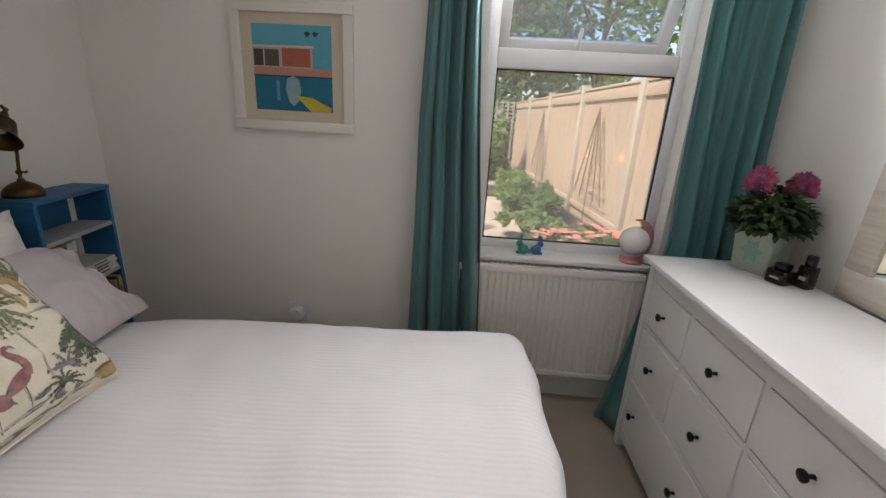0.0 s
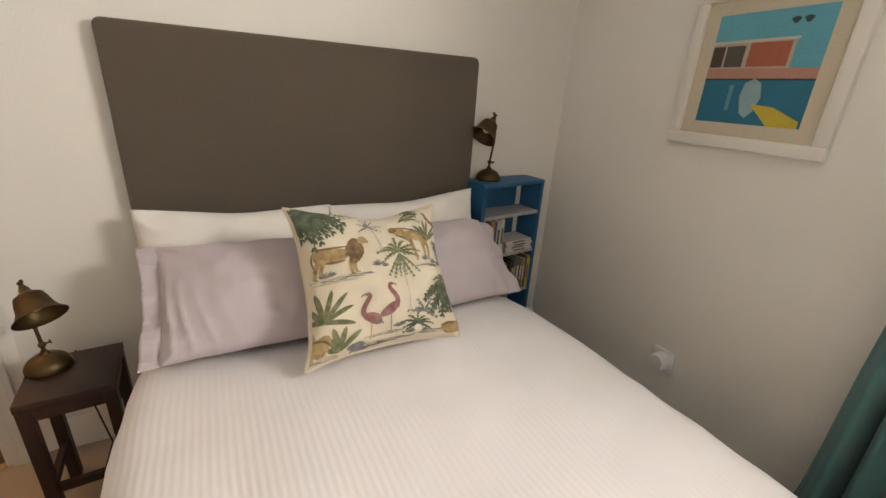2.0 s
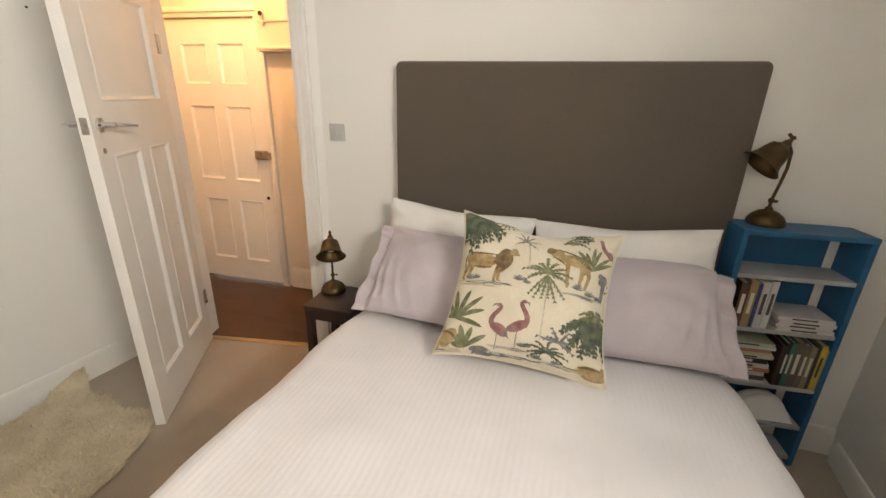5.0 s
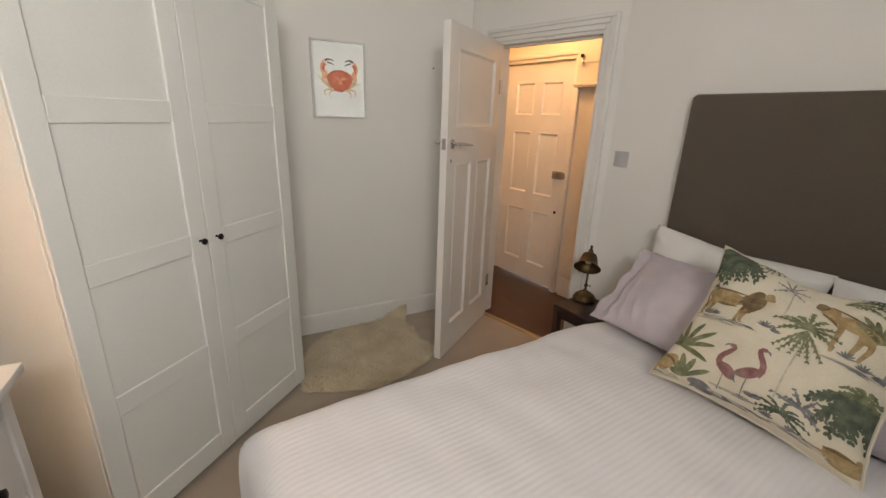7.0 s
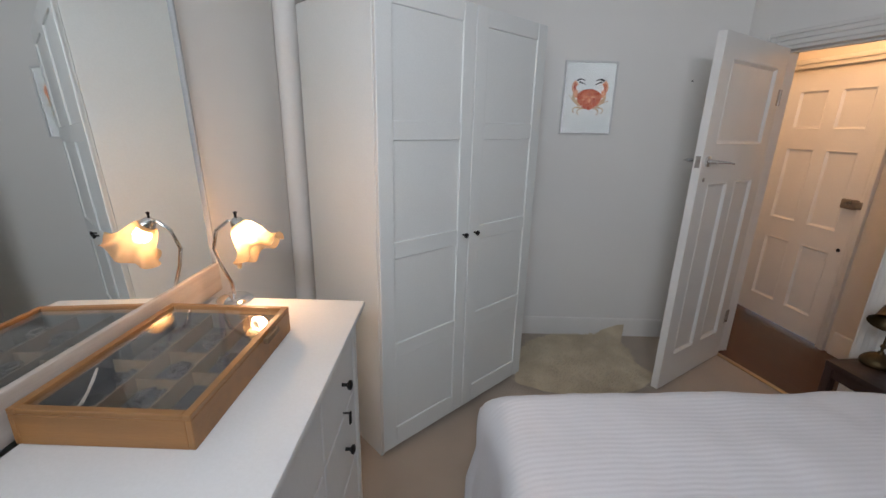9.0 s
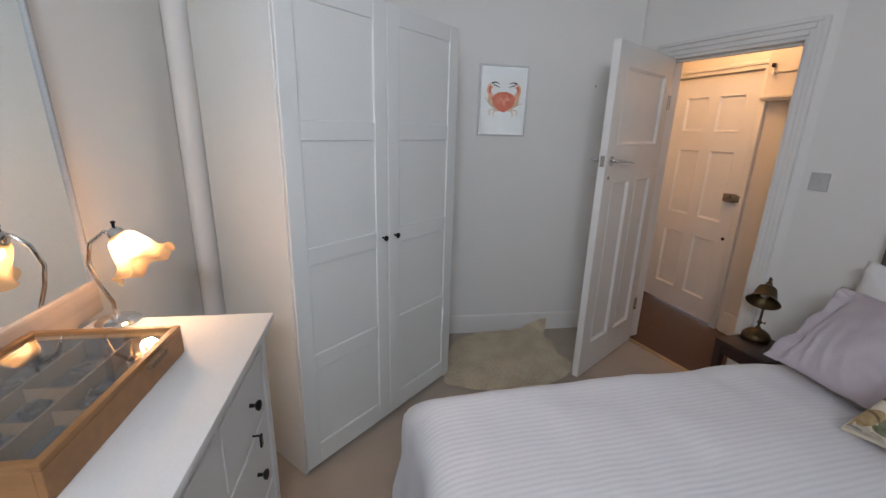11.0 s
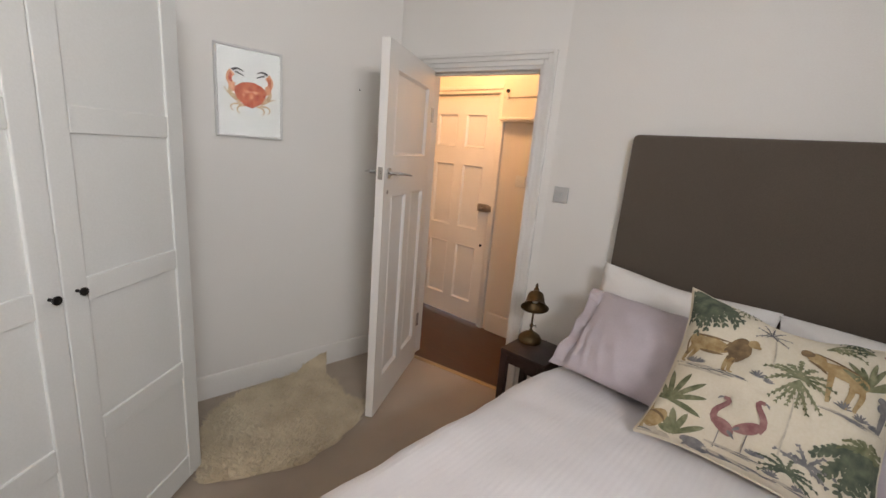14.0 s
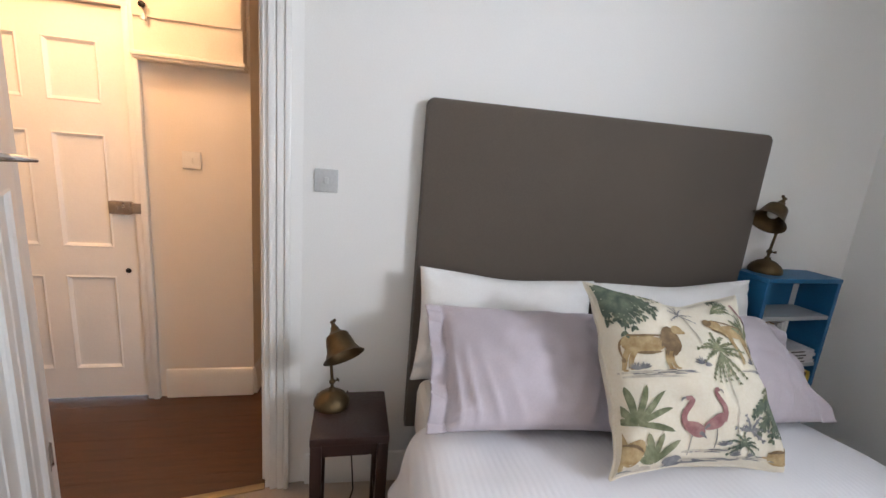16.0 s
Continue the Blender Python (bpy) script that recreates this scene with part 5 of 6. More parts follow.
pic("window_shape", [(0.01, 0.525), (0.13, 0.525), (0.13, 0.715), (0.01, 0.715)], (0.08, 0.055, 0.045), 2)
pic("window_shape", [(0.15, 0.525), (0.33, 0.525), (0.33, 0.715), (0.15, 0.715)], (0.10, 0.085, 0.07), 2)
pic("shadow_line", [(0, 0.405), (1, 0.405), (1, 0.42), (0, 0.42)], (0.015, 0.05, 0.07), 2)
pic("splash_shape", [(0.44, 0.1), (0.50, 0.06), (0.56, 0.12), (0.60, 0.25), (0.57, 0.38), (0.50, 0.42), (0.42, 0.38), (0.40, 0.26)], (0.26, 0.42, 0.47), 3)
pic("splash_shape", [(0.28, 0.12), (0.32, 0.12), (0.32, 0.36), (0.28, 0.36)], (0.10, 0.30, 0.40), 3)
pic("board_shape", [(0.52, 0.19), (0.74, 0.17), (0.98, 0.06), (0.98, 0), (0.72, 0)], (0.58, 0.46, 0.06), 4)
for cx in (0.70, 0.80):
    pic("tree_shape", [(cx + 0.035 * math.cos(a) * (1 + 0.3 * math.sin(3 * a)), 0.90 + 0.028 * math.sin(a)) for a in [2 * math.pi * i / 12 for i in range(12)]], (0.03, 0.07, 0.06), 3)

crab = thing("framed_picture", Matrix.Translation((1.487, 0.002, 1.482)) @ Matrix.Rotation(math.pi, 4, "Z"), "white framed print of an orange crab shape", "picture")
KW, KH = 0.338, 0.45
pale_frame = mat("pale_frame", (0.74, 0.74, 0.72), 0.35, var=0.02)
for nm, lo, hi in (("frame_rail", (0, -0.022, 0), (KW, 0, 0.012)), ("frame_rail", (0, -0.022, KH - 0.012), (KW, 0, KH)), ("frame_stile", (0, -0.0218, 0.012), (0.012, 0, KH - 0.012)), ("frame_stile", (KW - 0.012, -0.0218, 0.012), (KW, 0, KH - 0.012))):
    part(nm, box(B(), lo, hi, 0.002), pale_frame, crab)
part("paper", box(B(), (0.012, -0.010, 0.012), (KW - 0.012, 0, KH - 0.012)), mat("white_print_paper", (0.60, 0.60, 0.58), 0.8, var=0.015), crab, "white paper sheet")
crab_red = mat("crab_red_ink", (0.30, 0.035, 0.016), 0.6, colour2=(0.50, 0.14, 0.06), scale=55)
crab_pale = mat("crab_pale_ink", (0.52, 0.40, 0.25), 0.6, colour2=(0.36, 0.22, 0.12), scale=60)
crab_light = mat("crab_light_ink", (0.60, 0.33, 0.20), 0.6, colour2=(0.52, 0.16, 0.07), scale=60)
claw_black = mat("claw_black_ink", (0.03, 0.028, 0.03), 0.6)


def swoosh(bm, pts, w0, w1, y):
    P = [Vector((*p, 0)) for p in pts]
    L_ = []
    for i in range(9):
        t, q = i / 8, [p.copy() for p in P]
        while len(q) > 1:
            q = [a.lerp(b, t) for a, b in zip(q, q[1:])]
        L_.append(q[0])
    prev = None
    for i, p in enumerate(L_):
        d = L_[min(i + 1, 8)] - L_[max(i - 1, 0)]
        k = Vector((-d.y, d.x, 0)).normalized() * (w0 + (w1 - w0) * i / 8)
        cur = (bm.verts.new((p.x - k.x, y, p.y - k.y)), bm.verts.new((p.x + k.x, y, p.y + k.y)))
        if prev:
            bm.faces.new((prev[0], cur[0], cur[1], prev[1]))
        prev = cur


cx0, cz0 = KW / 2 + 0.004, 0.232
shell = []
for i in range(36):
    a = 2 * math.pi * i / 36
    up = math.sin(a)
    shell.append((cx0 + 0.080 * math.cos(a) * (1.0 if up > 0 else 1 - 0.30 * up * up), cz0 + up * (0.050 if up > 0 else 0.078) * (1 + 0.03 * math.cos(9 * a))))
part("crab_shell", flat(B(), shell, -0.0114), crab_red, crab, smooth=None)
for x, z, rx, rz in ((-0.022, 0.004, 0.016, 0.009), (0.026, 0.002, 0.017, 0.008), (0.002, -0.018, 0.010, 0.020), (-0.035, -0.016, 0.010, 0.007)):
    bm = flat(B(), [(cx0 + x + rx * math.cos(k * 0.45) * (1 + 0.2 * math.sin(3 * k)), cz0 + z + rz * math.sin(k * 0.45)) for k in range(14)], -0.0117)
    part("shell_marking", bm, crab_light, crab, smooth=None)
for s in (-1, 1):
    def sw(pts, w0, w1, y, bm):
        swoosh(bm, [(cx0 + s * x, cz0 + z) for x, z in pts], w0, w1, y)
        return bm
    part("crab_claw", sw([(0.078, 0.026), (0.118, 0.040), (0.105, 0.075), (0.086, 0.090)], 0.012, 0.017, -0.0110, sw([(0.075, 0.005), (0.100, 0.010), (0.100, 0.040), (0.088, 0.045)], 0.012, 0.012, -0.0108, B())), crab_light, crab, smooth=None)
    part("claw_patch", sw([(0.094, 0.040), (0.106, 0.062), (0.092, 0.082)], 0.007, 0.008, -0.0113, B()), crab_red, crab, smooth=None)
    part("claw_tip", sw([(0.074, 0.092), (0.055, 0.088), (0.032, 0.076)], 0.005, 0.002, -0.0113, sw([(0.088, 0.098), (0.062, 0.118), (0.034, 0.098)], 0.007, 0.002, -0.0113, B())), claw_black, crab, smooth=None)
    part("crab_leg", sw([(0.078, 0.03), (0.120, 0.005), (0.100, -0.022), (0.052, -0.045)], 0.011, 0.009, -0.0104, B()), crab_pale, crab, smooth=None)
    part("crab_leg", sw([(0.050, -0.058), (0.090, -0.036), (0.105, -0.022), (0.128, 0.012 if s < 0 else -0.024)], 0.006, 0.002, -0.0106, B()), crab_pale, crab, smooth=None)
    part("crab_leg", sw([(0.040, -0.066), (0.100, -0.054), (0.112, -0.085), (0.086, -0.100)], 0.005, 0.0025, -0.0107, B()), crab_pale, crab, smooth=None)
    part("crab_leg", sw([(0.030, -0.070), (0.068, -0.066), (0.080, -0.098), (0.056, -0.110)], 0.005, 0.0025, -0.0109, B()), crab_pale, crab, smooth=None)
pane = part("glazing", box(B(), (0.012, -0.0185, 0.012), (KW - 0.012, -0.0165, KH - 0.012)), clear_glass, crab)
pane.visible_shadow = False
solid("wall_screw", lathe(B(), [(0.002, 0), (0.002, 0.008), (0.005, 0.009), (0.004, 0.012), (0.0, 0.012)], 10, Matrix.Rotation(radians(-90), 4, "X")), dark_metal, "small dark screw head in the white wall", "screw", m=Matrix.Translation((0.662, 0, 1.826)))

# ---- rug ----
fur = mat("cream_fur", (0.74, 0.64, 0.46), 0.95, colour2=(0.58, 0.48, 0.32), scale=7, grain=0.05, gscale=300, bump=0.15, bscale=160, sheen=0.4)
rug = thing("hide_rug", pose(1.30, 0.43, 0), "cream shaggy sheepskin rug lying on the carpet", "rug")
angs = [(-180, 0.36), (-158, 0.43), (-143, 0.47), (-137, 0.60), (-132, 0.66), (-127, 0.58), (-120, 0.45), (-108, 0.38), (-80, 0.37), (-50, 0.38), (-25, 0.40), (0, 0.42), (28, 0.52), (50, 0.42), (75, 0.39), (95, 0.37), (120, 0.36), (150, 0.42), (165, 0.45), (180, 0.36)]


def rug_r(a):
    return float(np.interp(math.degrees(a), [p[0] for p in angs], [p[1] for p in angs])) + 0.018 * noise.noise(Vector((math.cos(a) * 5, math.sin(a) * 5, 0)))


def rug_pt(u, v):
    a = -math.pi + 2 * math.pi * u
    r = rug_r(a) * v
    x, y = r * math.cos(a), r * math.sin(a)
    z = 0.028 * (1 - v ** 6) + 0.006 + 0.012 * noise.noise(Vector((x * 9, y * 9, 2)))
    back = 0.43 + y
    if back < 0.06:
        z += (0.06 - back) * 0.75
        y = 0.022 - 0.43 + max(0, back) * 0.6
    return Vector((x, y, max(z, 0.002)))


bm = B()
rows = [[bm.verts.new(rug_pt(i / 120, v)) for i in range(120)] for v in [0.02 + 0.98 * (k / 26) for k in range(27)]]
for a, b in zip(rows, rows[1:]):
    for i in range(120):
        bm.faces.new((a[i], a[(i + 1) % 120], b[(i + 1) % 120], b[i]))
bm.faces.new(rows[0])
part("hide", bm, fur, rug, smooth=180)
rng = random.Random(4)
vs_, fs_ = [], []
for i in range(9000):
    u, v = rng.random(), math.sqrt(rng.random())
    p = rug_pt(u, min(v, 0.995))
    a = rng.random() * 6.28
    out = Vector((math.cos(a), math.sin(a), 0)) * 0.018 + Vector((p.x, p.y, 0)).normalized() * 0.012 * v
    side = Vector((-out.y, out.x, 0)).normalized() * 0.0035
    k = len(vs_)
    vs_ += [p - side, p + side, p + out + Vector((0, 0, 0.012 + 0.008 * rng.random()))]
    fs_.append((k, k + 1, k + 2))
me = bpy.data.meshes.new("fur")
me.from_pydata(vs_, [], fs_)
me.materials.append(fur)
tuft = new("fur", me)
tuft.parent = rug
tagged(tuft, kind="stuff")

# ---- mirror and things on the dresser ----
TOP = 0.945
mir = thing("wall_mirror", Matrix.Translation((3.018, 1.53, TOP)) @ Matrix.Rotation(radians(1.6), 4, "Y"), "large mirror in a whitewashed wooden frame leaning on the wall", "mirror")
washed = mat("whitewashed_wood", (0.66, 0.60, 0.54), 0.6, colour2=(0.48, 0.41, 0.35), scale=5, stretch=(1, 0.3, 6), bump=0.05, bscale=70)
MW, MH = 1.44, 1.15
part("frame_rail", box(B(), (-0.006, 0.0, 0.0), (0.022, MW, 0.10), 0.004), washed, mir)
part("frame_rail", box(B(), (-0.006, 0.0, MH - 0.1), (0.022, MW, MH), 0.004), washed, mir)
part("frame_stile", box(B(), (-0.0058, MW - 0.1, 0.1), (0.022, MW, MH - 0.1), 0.004), washed, mir)
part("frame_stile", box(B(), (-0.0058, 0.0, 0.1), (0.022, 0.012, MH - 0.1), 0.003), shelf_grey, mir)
part("mirror_glass", box(B(), (0.003, 0.012, 0.098), (0.008, MW - 0.098, MH - 0.098)), mirror_silver, mir)

jb = thing("display_box", Matrix.Translation((2.664, 1.822, TOP)) @ Matrix.Rotation(radians(-0.6), 4, "Z"), "shallow bamboo jewellery box with a glass lid", "box")
JX, JY, JZ = 0.335, 0.462, 0.064
for nm, lo, hi in (("side", (0, 0, 0), (0.012, JY, JZ)), ("side", (JX - 0.012, 0, 0), (JX, JY, JZ)), ("side", (0.012, 0, 0), (JX - 0.012, 0.012, JZ)), ("side", (0.012, JY - 0.012, 0), (JX - 0.012, JY, JZ))):
    part(nm, box(B(), lo, hi, 0.0015), oak, jb)
part("bottom", box(B(), (0.012, 0.012, 0.002), (JX - 0.012, JY - 0.012, 0.008)), mat("box_lining", (0.045, 0.045, 0.05), 0.9), jb, "dark felt lining")
lining = bpy.data.materials["box_lining"]
for nm, lo, hi in (("lining", (0.012, 0.012, 0.008), (0.015, JY - 0.012, JZ - 0.012)), ("lining", (JX - 0.015, 0.012, 0.008), (JX - 0.012, JY - 0.012, JZ - 0.012)), ("lining", (0.015, JY - 0.015, 0.008), (JX - 0.015, JY - 0.012, JZ - 0.012)), ("lining", (0.015, 0.012, 0.008), (JX - 0.015, 0.015, JZ - 0.012))):
    part(nm, box(B(), lo, hi), lining, jb)
divider_wood = mat("divider_wood", (0.20, 0.12, 0.06), 0.6, var=0.15, scale=12)
for x in (0.11, 0.215):
    part("divider", box(B(), (x, 0.015, 0.008), (x + 0.004, JY - 0.015, JZ - 0.016)), divider_wood, jb)
for y, xa, xb in ((0.28, 0.015, 0.11), (0.2, 0.114, 0.215), (0.31, 0.114, 0.215), (0.24, 0.219, JX - 0.015)):
    part("divider", box(B(), (xa, y, 0.008), (xb, y + 0.003, JZ - 0.024)), divider_wood, jb)
lid = part("lid_frame", box(box(box(box(B(), (0.0, 0, JZ + 0.0005), (0.016, JY, JZ + 0.012), 0.0015), (JX - 0.016, 0, JZ + 0.0005), (JX, JY, JZ + 0.012), 0.0015), (0.016, 0, JZ + 0.0005), (JX - 0.016, 0.016, JZ + 0.012), 0.0015), (0.016, JY - 0.016, JZ + 0.0005), (JX - 0.016, JY, JZ + 0.012), 0.0015), oak, jb)
part("pane", box(B(), (0.014, 0.014, JZ + 0.004), (JX - 0.014, JY - 0.014, JZ + 0.0065)), smoky_glass, lid).visible_shadow = False
part("clasp", box(B(), (-0.014, 0.10, JZ - 0.012), (0.0, 0.17, JZ + 0.004), 0.003), divider_wood, jb, "dark wooden clasp")
trinket = mat("dark_trinkets", (0.014, 0.014, 0.018), 0.8, colour2=(0.06, 0.045, 0.035), scale=60)
jm = jb.matrix_world
for i, (x, y, r) in enumerate([(0.06, 0.08, 0.022), (0.06, 0.21, 0.03), (0.155, 0.11, 0.026), (0.158, 0.255, 0.022), (0.25, 0.06, 0.022), (0.25, 0.17, 0.028), (0.155, 0.36, 0.03), (0.25, 0.29, 0.02)]):
    bm = B()
    for k in range(4):
        a = k * 1.7 + i
        tube(bm, [(r * math.cos(a + t * 1.1), r * math.sin(a + t * 1.1), 0.006 + 0.006 * k) for t in range(6)], 0.005, 6)
    solid("bracelet", bm, trinket, "dark beaded bracelet coiled in the jewellery box", "jewellery", "jewellery in the box", m=jm @ Matrix.Translation((x, y, 0.008)))
bm = B()
tube(bm, [(0.25, 0.42, 0.042), (0.27, 0.37, 0.045), (0.31, 0.30, 0.048), (0.315, 0.29, 0.048), (0.29, 0.33, 0.046), (0.255, 0.40, 0.042)], 0.0022, 6)
solid("necklace", bm, mat("pearl_string", (0.7, 0.66, 0.6), 0.3), "thin pale necklace lying on the box dividers", "jewellery", "jewellery in the box", m=jm)
bm = lathe(B(), [(0.024, 0), (0.026, 0.012), (0.026, 0.03), (0.022, 0.03), (0.022, 0.006), (0, 0.006)], 22)
solid("ring_dish", bm, mat("dark_dish", (0.03, 0.03, 0.03), 0.3), "small dark round dish inside the jewellery box", "dish", "jewellery in the box", m=jm @ Matrix.Translation((0.252, 0.385, 0.008)))

# lit lamp with a frilled glass shade
gl = thing("table_lamp", Matrix.Translation((2.925, 1.618, TOP)), "chrome swan-neck lamp with a lit frilled glass shade", "lamp")
part("base", lathe(B(), [(0.056, 0), (0.058, 0.003), (0.05, 0.010), (0.03, 0.016), (0.008, 0.022), (0.0, 0.022)], 28), chrome, gl)
neck = [Vector((0.0, 0.0, 0.015)), Vector((0.004, 0.0, 0.06)), Vector((0.03, 0.0, 0.12)), Vector((0.047, 0.002, 0.18)), Vector((0.03, 0.005, 0.24)), Vector((-0.01, 0.0, 0.272)), Vector((-0.04, 0.0, 0.268))]
part("neck", tube(B(), neck, 0.006, 12), chrome, gl)
shm = Matrix.Translation((-0.035, 0.0, 0.272)) @ Matrix.Rotation(radians(38), 4, "Y") @ Matrix.Rotation(radians(6), 4, "X")
part("holder", lathe(B(), [(0.0, 0.012), (0.012, 0.010), (0.02, 0.0), (0.026, -0.018), (0.024, -0.03), (0.0, -0.03)], 20, shm), chrome, gl)
bm = lathe(B(), [(0.004, 0), (0.004, 0.014), (0.007, 0.02), (0.0, 0.024)], 10, Matrix.Translation((-0.035, 0, 0.28)))
part("finial", bm, dark_metal, gl)


def frill(u, v):
    a = 2 * math.pi * u
    r = float(np.interp(v, [0, 0.15, 0.45, 0.75, 0.9, 1.0], [0.026, 0.037, 0.05, 0.060, 0.072, 0.086]))
    z = float(np.interp(v, [0, 0.15, 0.45, 0.75, 0.9, 1.0], [-0.014, -0.026, -0.06, -0.095, -0.112, -0.120]))
    k = max(0.0, (v - 0.45) / 0.55) ** 1.6
    r += 0.009 * k * math.cos(6 * a)
    z += 0.012 * k * math.cos(6 * a + 0.6)
    return shm @ Vector((r * math.cos(a), r * math.sin(a), z))


amber = bpy.data.materials.new("lit_amber_glass")
amber.use_nodes = True
N_, L_2 = amber.node_tree.nodes, amber.node_tree.links
bs = N_["Principled BSDF"]
bs.inputs["Base Color"].default_value = (0.9, 0.62, 0.34, 1)
bs.inputs["Roughness"].default_value = 0.35
tr, mx, nz, rp = N_.new("ShaderNodeBsdfTranslucent"), N_.new("ShaderNodeMixShader"), N_.new("ShaderNodeTexNoise"), N_.new("ShaderNodeValToRGB")
tcx = N_.new("ShaderNodeTexCoord")
nz.inputs["Scale"].default_value = 30
rp.color_ramp.elements[0].color, rp.color_ramp.elements[1].color = (0.85, 0.56, 0.30, 1), (0.9, 0.72, 0.5, 1)
L_2.new(tcx.outputs["Object"], nz.inputs[0]), L_2.new(nz.outputs[0], rp.inputs[0]), L_2.new(rp.outputs[0], tr.inputs[0])
mx.inputs[0].default_value = 0.7
L_2.new(bs.outputs[0], mx.inputs[1]), L_2.new(tr.outputs[0], mx.inputs[2])
see, thin = N_.new("ShaderNodeBsdfTransparent"), N_.new("ShaderNodeMixShader")
see.inputs[0].default_value = (1.0, 0.86, 0.66, 1)
thin.inputs[0].default_value = 0.32
L_2.new(mx.outputs[0], thin.inputs[1]), L_2.new(see.outputs[0], thin.inputs[2])
L_2.new(thin.outputs[0], N_["Material Output"].inputs[0])
bm = B()
rows = [[bm.verts.new(frill(i / 72, k / 16)) for i in range(72)] for k in range(17)]
for a, b in zip(rows, rows[1:]):
    for i in range(72):
        bm.faces.new((a[i], a[(i + 1) % 72], b[(i + 1) % 72], b[i]))
shade = part("shade", bm, amber, gl, "amber frilled glass shade", smooth=180)
glow = bpy.data.materials.new("bulb_glow")
glow.use_nodes = True
gb = glow.node_tree.nodes["Principled BSDF"]
gb.inputs["Emission Color"].default_value, gb.inputs["Emission Strength"].default_value = (1.0, 0.72, 0.40, 1), 14
bm = B()
bmesh.ops.create_uvsphere(bm, u_segments=16, v_segments=12, radius=0.019, matrix=shm @ Matrix.Translation((0, 0, -0.066)))
part("bulb", bm, glow, shade, "glowing bulb", smooth=180)

# plant in a square pot
pot = thing("potted_plant", Matrix.Translation((2.888, 3.185, TOP)) @ Matrix.Rotation(radians(31), 4, "Z") @ Matrix.Diagonal((0.96, 0.96, 1.2, 1)), "pink chrysanthemum in a pale green square pot", "plant")
pot_m = mat("pot_glaze", (0.36, 0.42, 0.36), 0.35, var=0.06, scale=12)
bm = B()
rings = []
for r, z in ((0.062, 0.0), (0.066, 0.004), (0.078, 0.135), (0.080, 0.14), (0.074, 0.14), (0.072, 0.125), (0.0, 0.12)):
    rings.append([bm.verts.new((sx * r, sy * r, z)) for sx, sy in ((-1, -0.94), (-0.94, -1), (0.94, -1), (1, -0.94), (1, 0.94), (0.94, 1), (-0.94, 1), (-1, 0.94))])
for a, b in zip(rings, rings[1:]):
    for i in range(8):
        bm.faces.new((a[i], a[(i + 1) % 8], b[(i + 1) % 8], b[i]))
bm.faces.new(rings[0][::-1])
part("pot", bm, pot_m, pot)
bm = B()
for fx, s in ((-1, 0), (0, -1)):
    pts = []
    for i in range(12):
        a, r = math.pi * i / 6, 0.045 if i % 2 == 0 else 0.026
        p, q = r * math.cos(a), 0.072 + r * math.sin(a)
        k = 0.068 + 0.012 * (q / 0.14)
        pts.append((-k, p, q) if fx else (p, -k, q))
    bm.faces.new([bm.verts.new(p) for p in pts])
part("painted_motif", bm, mat("pot_motif", (0.22, 0.36, 0.30), 0.4), pot, smooth=None)
part("soil", lathe(B(), [(0.066, 0.118), (0.06, 0.126), (0.0, 0.13)], 16), print_brown, pot)
leaf_m = mat("plant_leaf", (0.042, 0.085, 0.018), 0.65, colour2=(0.02, 0.045, 0.012), scale=30)
petal_m = mat("plant_petal", (0.55, 0.20, 0.36), 0.6, colour2=(0.34, 0.05, 0.15), scale=60)
rng = random.Random(9)


def leaf_quad(vs, fs, p, d, n, w, l):
    d, k = d.normalized(), d.cross(n).normalized()
    b = len(vs)
    vs += [p, p + d * l * 0.35 + k * w, p + d * l * 0.75 + k * w * 0.7, p + d * l - n * l * 0.12, p + d * l * 0.75 - k * w * 0.7, p + d * l * 0.35 - k * w, p + d * l * 0.5 + n * w * 0.25]
    for i in range(6):
        fs.append((b + 6, b + i, b + (i + 1) % 6))


vs_, fs_ = [], []
for i in range(760):
    a, r = rng.random() * 6.28, 0.02 + 0.095 * rng.random() ** 0.7
    z = 0.14 + 0.15 * rng.random() * (1.15 - r / 0.16)
    p = Vector((r * math.cos(a), r * math.sin(a), z))
    d = Vector((math.cos(a + rng.uniform(-0.7, 0.7)), math.sin(a + rng.uniform(-0.7, 0.7)), rng.uniform(-0.5, 0.4)))
    leaf_quad(vs_, fs_, p, d, Vector((rng.uniform(-.3, .3), rng.uniform(-.3, .3), 1)).normalized(), 0.013, 0.05)
me = bpy.data.meshes.new("leaves")
me.from_pydata(vs_, [], fs_)
me.materials.append(leaf_m)
lv = new("leaves", me)
lv.parent = pot
tagged(lv, kind="stuff")
for cx, cy, cz in ((-0.066, 0.040, 0.280), (0.068, -0.042, 0.272)):
    part("stem", tube(B(), [(cx * 0.3, cy * 0.3, 0.12), (cx * 0.8, cy * 0.8, 0.2), (cx, cy, cz)], 0.003, 6), leaf_m, pot)
    vs_, fs_ = [], []
    for i in range(210):
        t = i / 210
        a, e = i * 2.39996, math.asin(1 - 1.45 * t)
        d = Vector((math.cos(a) * math.cos(e), math.sin(a) * math.cos(e), math.sin(e)))
        leaf_quad(vs_, fs_, Vector((cx, cy, cz)) + d * rng.uniform(0.014, 0.024), d, (d.orthogonal() + d * 0.3).normalized(), 0.0075, rng.uniform(0.032, 0.044))
    me = bpy.data.meshes.new("flower_head")
    me.from_pydata(vs_, [], fs_)
    me.materials.append(petal_m)
    fl = new("flower_head", me)
    fl.parent = pot
    fl["label"] = "full pink flower head"
black_glass = mat("black_glass", (0.008, 0.008, 0.010), 0.12, bump=0)
